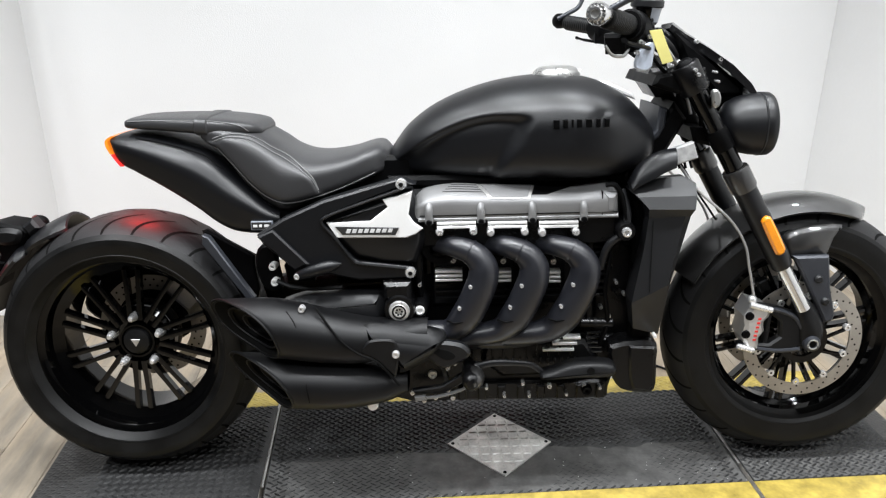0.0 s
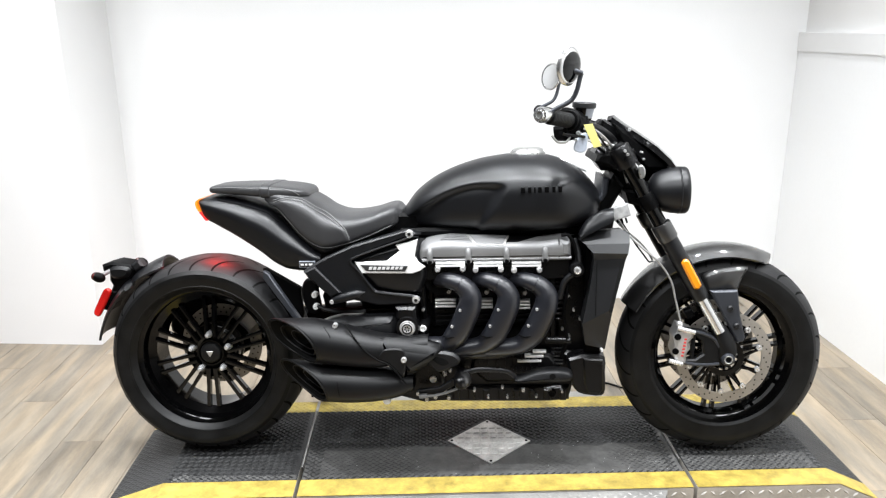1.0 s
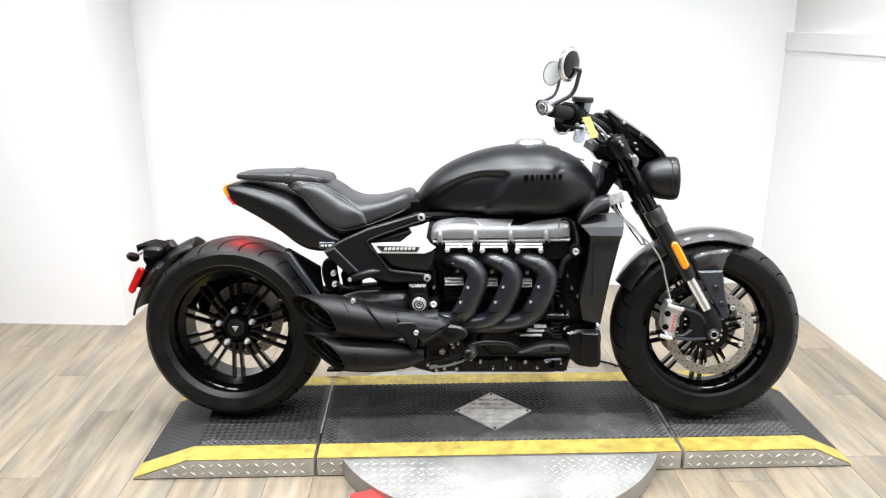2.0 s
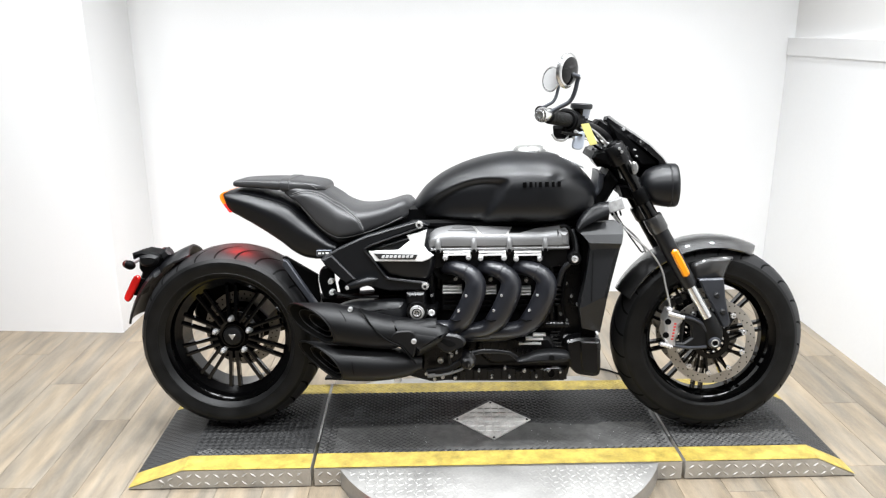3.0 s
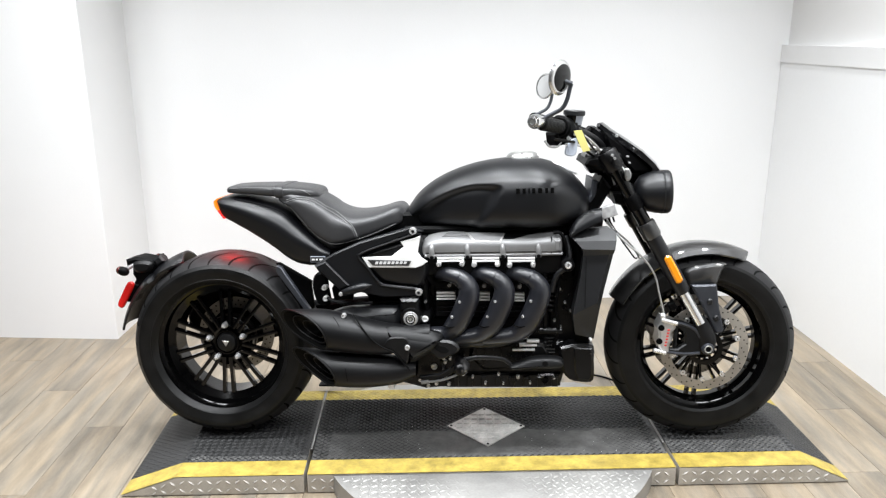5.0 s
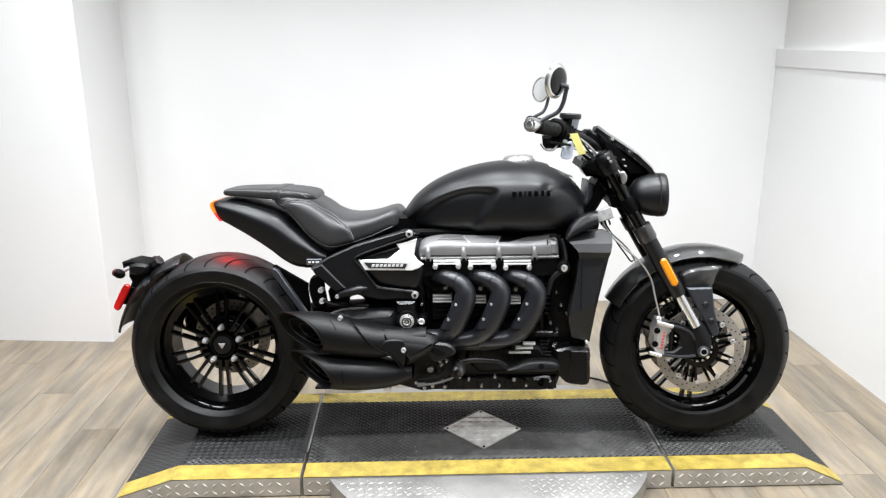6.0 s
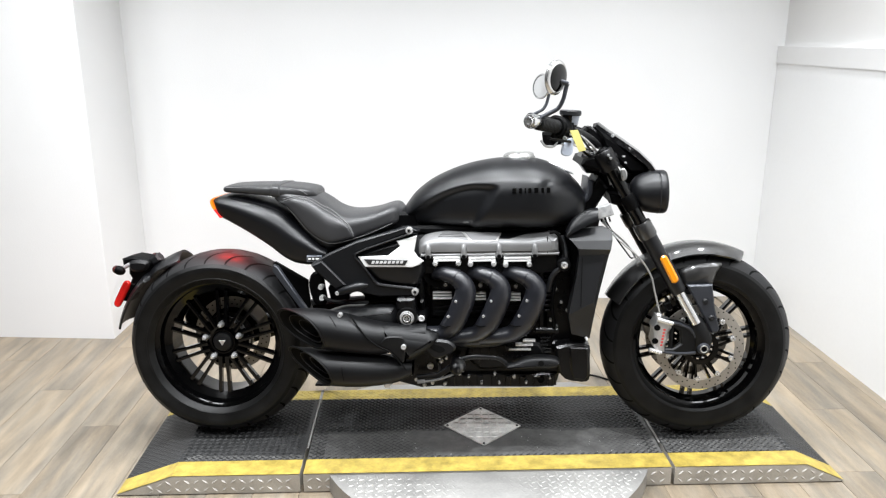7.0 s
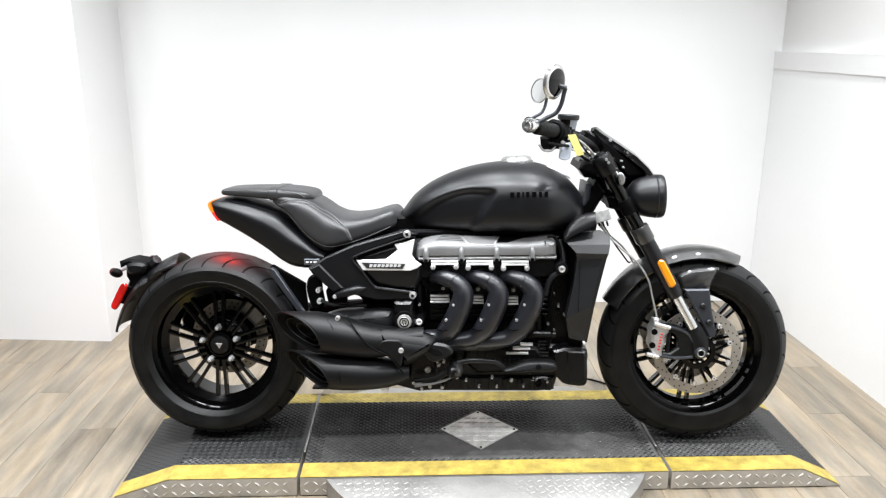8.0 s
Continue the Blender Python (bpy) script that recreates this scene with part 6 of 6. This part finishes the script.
for s in (-1, 1):
    q = (lambda a: a) if s < 0 else far_side
    a, b = Vector((0.348, -0.305, 1.068)), Vector((0.288, -0.400, 1.082))
    ribs, rr = [], []
    for k in range(29):
        ribs.append(a.lerp(b, k / 28))
        rr.append(0.0195 + (0.0012 if k % 2 else 0))
    part("grip", q(tube(ribs, rr, 18)), RUBBER, bar, "ribbed black rubber grip", 20)
    part("bar_end", q(moved(lathe([(0, -0.006), (0.006, -0.006), (0.008, -0.012), (0.012, -0.012), (0.014, -0.006), (0.0185, -0.006), (0.021, 0.0), (0.021, 0.012), (0.018, 0.030), (0.015, 0.044)], (0, 0, 0), 28), Matrix.Translation((0.266, -0.436, 1.088)) @ pose(0, 0, 0, 0, 0, -30))), RIMMETAL if s < 0 else PLASTIC, bar, "polished round bar-end weight")
    part("lever", q(tube(curve([(0.405, -0.235, 1.030), (0.40, -0.28, 1.022), (0.375, -0.34, 1.026), (0.335, -0.395, 1.034), (0.318, -0.425, 1.040)], 5), [0.007] * 8 + [0.006] * 8 + [0.005] * 4 + [0.007], 8, flat=0.7)), PLASTIC, bar, "black hand lever")
    part("lever_pivot", q(moved(box(-0.018, 0.018, -0.022, 0.022, -0.016, 0.012, 0.005), Matrix.Translation((0.395, -0.262, 1.026)) @ pose(0, 0, 0, 10, 0, -50))), PLASTIC, bar, "black lever bracket")
    part("throttle_housing", q(tube([(0.383, -0.250, 1.058), (0.378, -0.258, 1.059), (0.352, -0.299, 1.066), (0.348, -0.305, 1.067)], [0.022, 0.034, 0.033, 0.024], 20)), PLASTIC, bar, "black throttle housing")
    part("switch_gear", q(join(moved(box(-0.030, 0.030, -0.026, 0.026, -0.030, 0.024, 0.010), Matrix.Translation((0.372, -0.268, 1.055)) @ pose(0, 0, 0, 0, 0, -57)), moved(box(-0.020, 0.026, -0.020, 0.018, -0.022, 0.016, 0.006), Matrix.Translation((0.398, -0.235, 1.035)) @ pose(0, 0, 0, 12, 0, -57)))), PLASTIC, bar, "black switch housing")
    part("throttle_collar", q(tube([(0.362, -0.283, 1.064), (0.352, -0.299, 1.067)], [0.023, 0.024], 18)), PLASTIC, bar)
    part("control_cable", q(tube(curve([(0.395, -0.23, 1.030), (0.425, -0.19, 1.000), (0.455, -0.15, 0.975), (0.490, -0.11, 0.95), (0.53, -0.08, 0.90)], 5), 0.0042, 8)), PLASTIC, bar, "black control cable")
    part("control_hose", q(tube(curve([(0.408, -0.235, 1.050), (0.45, -0.20, 1.020), (0.485, -0.15, 0.985), (0.515, -0.10, 0.945), (0.54, -0.09, 0.87)], 5), 0.0038, 8)), HOSE if s < 0 else PLASTIC, bar, "brake hose")
    part("cable_clip", q(ball((0.420, -0.21, 1.022), 0.008, 8)), CHROME, bar)
    # mirror: stem, shell and glass
    q = (lambda a: a) if s < 0 else flipped
    part("mirror_stem", q(tube(curve([(0.290, -0.400, 1.093), (0.320, -0.402, 1.108), (0.346, -0.405, 1.122), (0.360, -0.408, 1.146), (0.368, -0.410, 1.178), (0.372, -0.412, 1.190)], 5), 0.0062, 10)), BRACKET, bar, "grey metal bar-end mirror stem")
    head = Matrix.Translation((0.343, -0.415, 1.207)) @ Matrix.Rotation(radians(-40 if s < 0 else -40), 4, "Z") @ Matrix.Rotation(radians(8), 4, "Y")
    shell = lathe([(0.0, 0.0125), (0.018, 0.0116), (0.030, 0.0088), (0.0385, 0.0052), (0.0395, 0.0042)], (0, 0, 0), 40, "x")
    part("mirror_shell", q(moved(shell, head)), GLOSS, bar, "black round mirror shell")
    part("mirror_rim", q(moved(lathe([(0.0385, 0.0050), (0.0405, 0.0047), (0.0470, 0.000), (0.0495, -0.003), (0.0490, -0.007), (0.0440, -0.008), (0.0415, -0.007)], (0, 0, 0), 40, "x"), head)), RIMMETAL, bar, "polished mirror rim")
    part("mirror_glass", q(moved(lathe([(0.0, -0.0065), (0.045, -0.0065)], (0, 0, 0), 40, "x"), head)), MIRROR, bar, "round mirror glass")
    part("mirror_joint", q(rod((0.374, -0.412, 1.189), (0.350, -0.414, 1.198), 0.007, 10)), BRACKET, bar)
RES = Matrix.Translation((0.392, -0.262, 1.092)) @ pose(0, 0, 0, 0, 5, -20)
part("fluid_reservoir", moved(lathe([(0, -0.024), (0.021, -0.024), (0.024, -0.020), (0.029, 0.010), (0.0, 0.012)], (0, 0, 0), 28, "z"), RES), GLOSS, bar, "black brake fluid reservoir")
part("reservoir_cap", moved(lathe([(0.030, 0.008), (0.033, 0.010), (0.033, 0.021), (0.030, 0.024), (0.0, 0.025)], (0, 0, 0), 28, "z"), RES), SHROUD, bar, "dark grey reservoir cap")
part("reservoir_window", moved(lathe([(0.0242, -0.019), (0.0294, 0.008), (0.026, 0.008)], (0, 0, 0), 8, "z", -62, 2), RES), TAG_GREY, bar, "pale reservoir window")
part("bar_clamp_cap", rod((0.487, -0.075, 0.978), (0.515, -0.070, 0.984), 0.008, 12, 0.002), ALU, bar, "bright bar clamp end")
part("cable_ferrule", rod((0.452, -0.17, 1.000), (0.492, -0.13, 0.985), 0.0045, 10, 0.001), ALU, bar, "bright cable ferrule")
for x, y, z in ((0.520, -0.180, 0.972), (0.527, -0.180, 0.962), (0.404, -0.290, 1.032), (0.392, -0.300, 1.044)):
    part("control_screw", bolt((x, y, z), 0.0045, 0.012), CHROME, bar, "bright screw")
part("key_fob", slab(curve([(0.387, 1.034, 0), (0.399, 1.029, 0), (0.397, 1.004, 0), (0.393, 0.986, 0), (0.378, 0.980, 0), (0.360, 0.989, 0), (0.367, 1.017, 0)], 3, True), -0.318, -0.308, 0.003), TAG_WHITE, bar, "pale blue hanging key fob")
part("paper_tag", slab([(0.386, 1.056), (0.410, 1.058), (0.435, 0.997), (0.414, 0.992)], -0.3215, -0.320, 0.0004), TAG_YELLOW, bar, "yellow paper tag tied to the bar")
part("tag_string", tube([(0.398, -0.320, 1.055), (0.392, -0.30, 1.078)], 0.0012, 5), PLASTIC, bar)

# more controls round the throttle side: switch pods, master cylinder and silver linkage
part("switch_pod", moved(box(-0.026, 0.026, -0.020, 0.020, -0.022, 0.018, 0.007), Matrix.Translation((0.335, -0.285, 1.036)) @ pose(0, 0, 0, 8, 0, -50)), PLASTIC, bar, "black lower switch pod")
part("master_cylinder", rod((0.372, -0.285, 1.050), (0.418, -0.215, 1.036), 0.0145, 14, 0.003), MATTE, bar, "black master cylinder")
part("lever_guard", tube(curve([(0.300, -0.33, 1.030), (0.315, -0.33, 1.012), (0.338, -0.32, 1.010), (0.352, -0.30, 1.024)], 5), 0.0032, 8), CAPMETAL, bar, "grey lever blade")
for x, y, z, r in ((0.372, -0.300, 1.034, 0.0055), (0.383, -0.295, 1.024, 0.0048), (0.405, -0.262, 1.050, 0.005), (0.366, -0.305, 1.016, 0.0042)):
    part("linkage_bolt", bolt((x, y - 0.012, z), r, 0.018), CHROME, bar, "bright linkage bolt")
part("switch_button", moved(box(-0.006, 0.006, -0.004, 0.004, -0.005, 0.005, 0.001), pose(0.350, -0.307, 1.058, 0, 0, -50)), RED, bar, "small red switch")
for k in range(14):
    a = radians(360 / 14 * k)
    part("bar_end_ridge", moved(moved(box(0.0095, 0.0180, -0.0085, -0.005, -0.0011, 0.0011, 0.0005), Matrix.Rotation(a, 4, "Y")), Matrix.Translation((0.266, -0.436, 1.088)) @ pose(0, 0, 0, 0, 0, -30)), RIMMETAL, bar)
part("bar_end_socket", moved(lathe([(0, -0.0075), (0.0065, -0.0075)], (0, 0, 0), 16), Matrix.Translation((0.266, -0.436, 1.088)) @ pose(0, 0, 0, 0, 0, -30)), CAPMETAL, bar)
part("grip_flange", tube([(0.352, -0.300, 1.067), (0.347, -0.308, 1.068)], [0.029, 0.027], 20), PLASTIC, bar, "black grip flange")
part("switch_lower", moved(join(box(-0.022, 0.022, -0.018, 0.018, -0.034, -0.004, 0.006), box(-0.010, 0.014, -0.024, -0.010, -0.024, -0.010, 0.003)), Matrix.Translation((0.372, -0.270, 1.048)) @ pose(0, 0, 0, 6, 0, -57)), ENGBLACK, bar, "black lower switch housing")
part("reservoir_arm", rod((0.392, -0.262, 1.070), (0.385, -0.262, 1.040), 0.010, 12), ENGBLACK, bar, "black reservoir mount")
part("hose_guide", tube(curve([(0.372, -0.305, 1.038), (0.388, -0.310, 1.024), (0.402, -0.300, 1.012), (0.420, -0.270, 1.008)], 5), 0.0042, 8), RIMMETAL, bar, "bright bent hose end")
part("hose_guide", tube(curve([(0.398, -0.285, 1.046), (0.420, -0.262, 1.038), (0.438, -0.225, 1.020), (0.462, -0.180, 0.992)], 5), 0.0036, 8), ENGBLACK, bar, "black hose")
part("ignition_block", slab([(0.438, 0.945), (0.449, 0.972), (0.501, 0.978), (0.517, 0.951), (0.510, 0.906), (0.464, 0.907)], -0.075, 0.075, 0.010), ENGBLACK, bar, "black ignition and riser block")
part("display_hood", slab([(0.468, 1.060), (0.478, 1.062), (0.520, 1.028), (0.512, 1.000), (0.476, 1.024)], -0.055, 0.055, 0.006), ENGBLACK, bar, "black display hood")
part("clutch_cable", tube(curve([(0.420, 0.20, 1.03), (0.46, 0.10, 1.05), (0.49, 0.0, 1.035), (0.515, -0.06, 0.99), (0.530, -0.085, 0.93)], 5), 0.004, 8), PLASTIC, bar, "black cable loop")

# front fender
rows = []
for i in range(41):
    a = radians(64 + 90 * i / 40)
    f = i / 40
    wd = 0.088 * (1 - 0.62 * max(0, 1 - f / 0.16) ** 2)
    c, s = math.cos(a), math.sin(a)
    row = []
    for side in (0, 1):
        for k in range(17):
            q = (-1 + k / 8) * (1 if side == 0 else -1)
            r = 0.352 - 0.034 * abs(q) ** 2.6 - (0.005 if side else 0)
            row.append((FX + r * c, wd * q * (0.96 if side else 1), FZ + 0.009 + r * s))
    rows.append(row)
fender = part("front_fender", grid(rows, close_v=True, caps=True), FENDER, bike, "satin graphite front fender", 50)
for s in (-1, 1):
    q = (lambda a: a) if s < 0 else flipped
    part("fender_skirt", q(slab(curve([(0.752, 0.606, 0), (0.775, 0.622, 0), (0.815, 0.632, 0), (0.885, 0.637, 0), (0.872, 0.606, 0), (0.858, 0.562, 0), (0.838, 0.552, 0), (0.775, 0.553, 0), (0.758, 0.575, 0)], 3, True), -0.120, -0.085, 0.010)), FENDER, fender, "graphite fender skirt", 50)
    part("fender_bracket", q(slab([(0.766, 0.566), (0.850, 0.569), (0.862, 0.490), (0.882, 0.418), (0.876, 0.404), (0.858, 0.401), (0.806, 0.497)], -0.142, -0.118, 0.005)), BRACKET, fender, "blue-grey fender bracket")
    for x, z in ((0.829, 0.512), (0.852, 0.456)):
        part("bracket_bolt", q(lathe([(0, -0.150), (0.006, -0.150), (0.0095, -0.147), (0.0110, -0.141)], (x, 0, z), 16)), SHROUD, fender, "dark dome bolt")
part("sensor_block", slab([(0.715, 0.470), (0.735, 0.480), (0.745, 0.455), (0.725, 0.445)], -0.12, -0.09, 0.003), PLASTIC, fork)


# ---- floor planks ----
PW, PL = 0.152, 1.22
TILT_P = radians(9.2)
rng = random.Random(5)
proto = {}
for i in range(-24, 28):
    shift = (i * 0.37) % 1.0 * PL
    for j in range(-5, 4):
        u, v = i * PW, j * PL + shift
        c, s = math.cos(TILT_P), math.sin(TILT_P)
        x, y = u * c - v * s, u * s + v * c
        if not (-3.5 < x < 2.6 and -3.75 < y < 2.2) or x > side_x(y) + 0.25:
            continue
        if not proto:
            e = 0.0010
            ob = part("plank", ([(-PW / 2 + 0.0005, -PL / 2 + 0.0005, -0.012), (PW / 2 - 0.0005, -PL / 2 + 0.0005, -0.012), (PW / 2 - 0.0005, PL / 2 - 0.0005, -0.012), (-PW / 2 + 0.0005, PL / 2 - 0.0005, -0.012),
                       (-PW / 2 + 0.0005, -PL / 2 + 0.0005, -e), (PW / 2 - 0.0005, -PL / 2 + 0.0005, -e), (PW / 2 - 0.0005, PL / 2 - 0.0005, -e), (-PW / 2 + 0.0005, PL / 2 - 0.0005, -e),
                       (-PW / 2 + e * 2, -PL / 2 + e * 2, 0), (PW / 2 - e * 2, -PL / 2 + e * 2, 0), (PW / 2 - e * 2, PL / 2 - e * 2, 0), (-PW / 2 + e * 2, PL / 2 - e * 2, 0)],
                      [(0, 1, 5, 4), (1, 2, 6, 5), (2, 3, 7, 6), (3, 0, 4, 7), (4, 5, 9, 8), (5, 6, 10, 9), (6, 7, 11, 10), (7, 4, 8, 11), (8, 9, 10, 11)]), PLANK, floor, "", 20)
            proto["plank"] = ob
        else:
            ob = again(proto["plank"], floor, Matrix())
        ob.matrix_basis = Matrix.Translation((x, y, 0)) @ Matrix.Rotation(TILT_P + (math.pi if rng.random() < 0.5 else 0), 4, "Z")
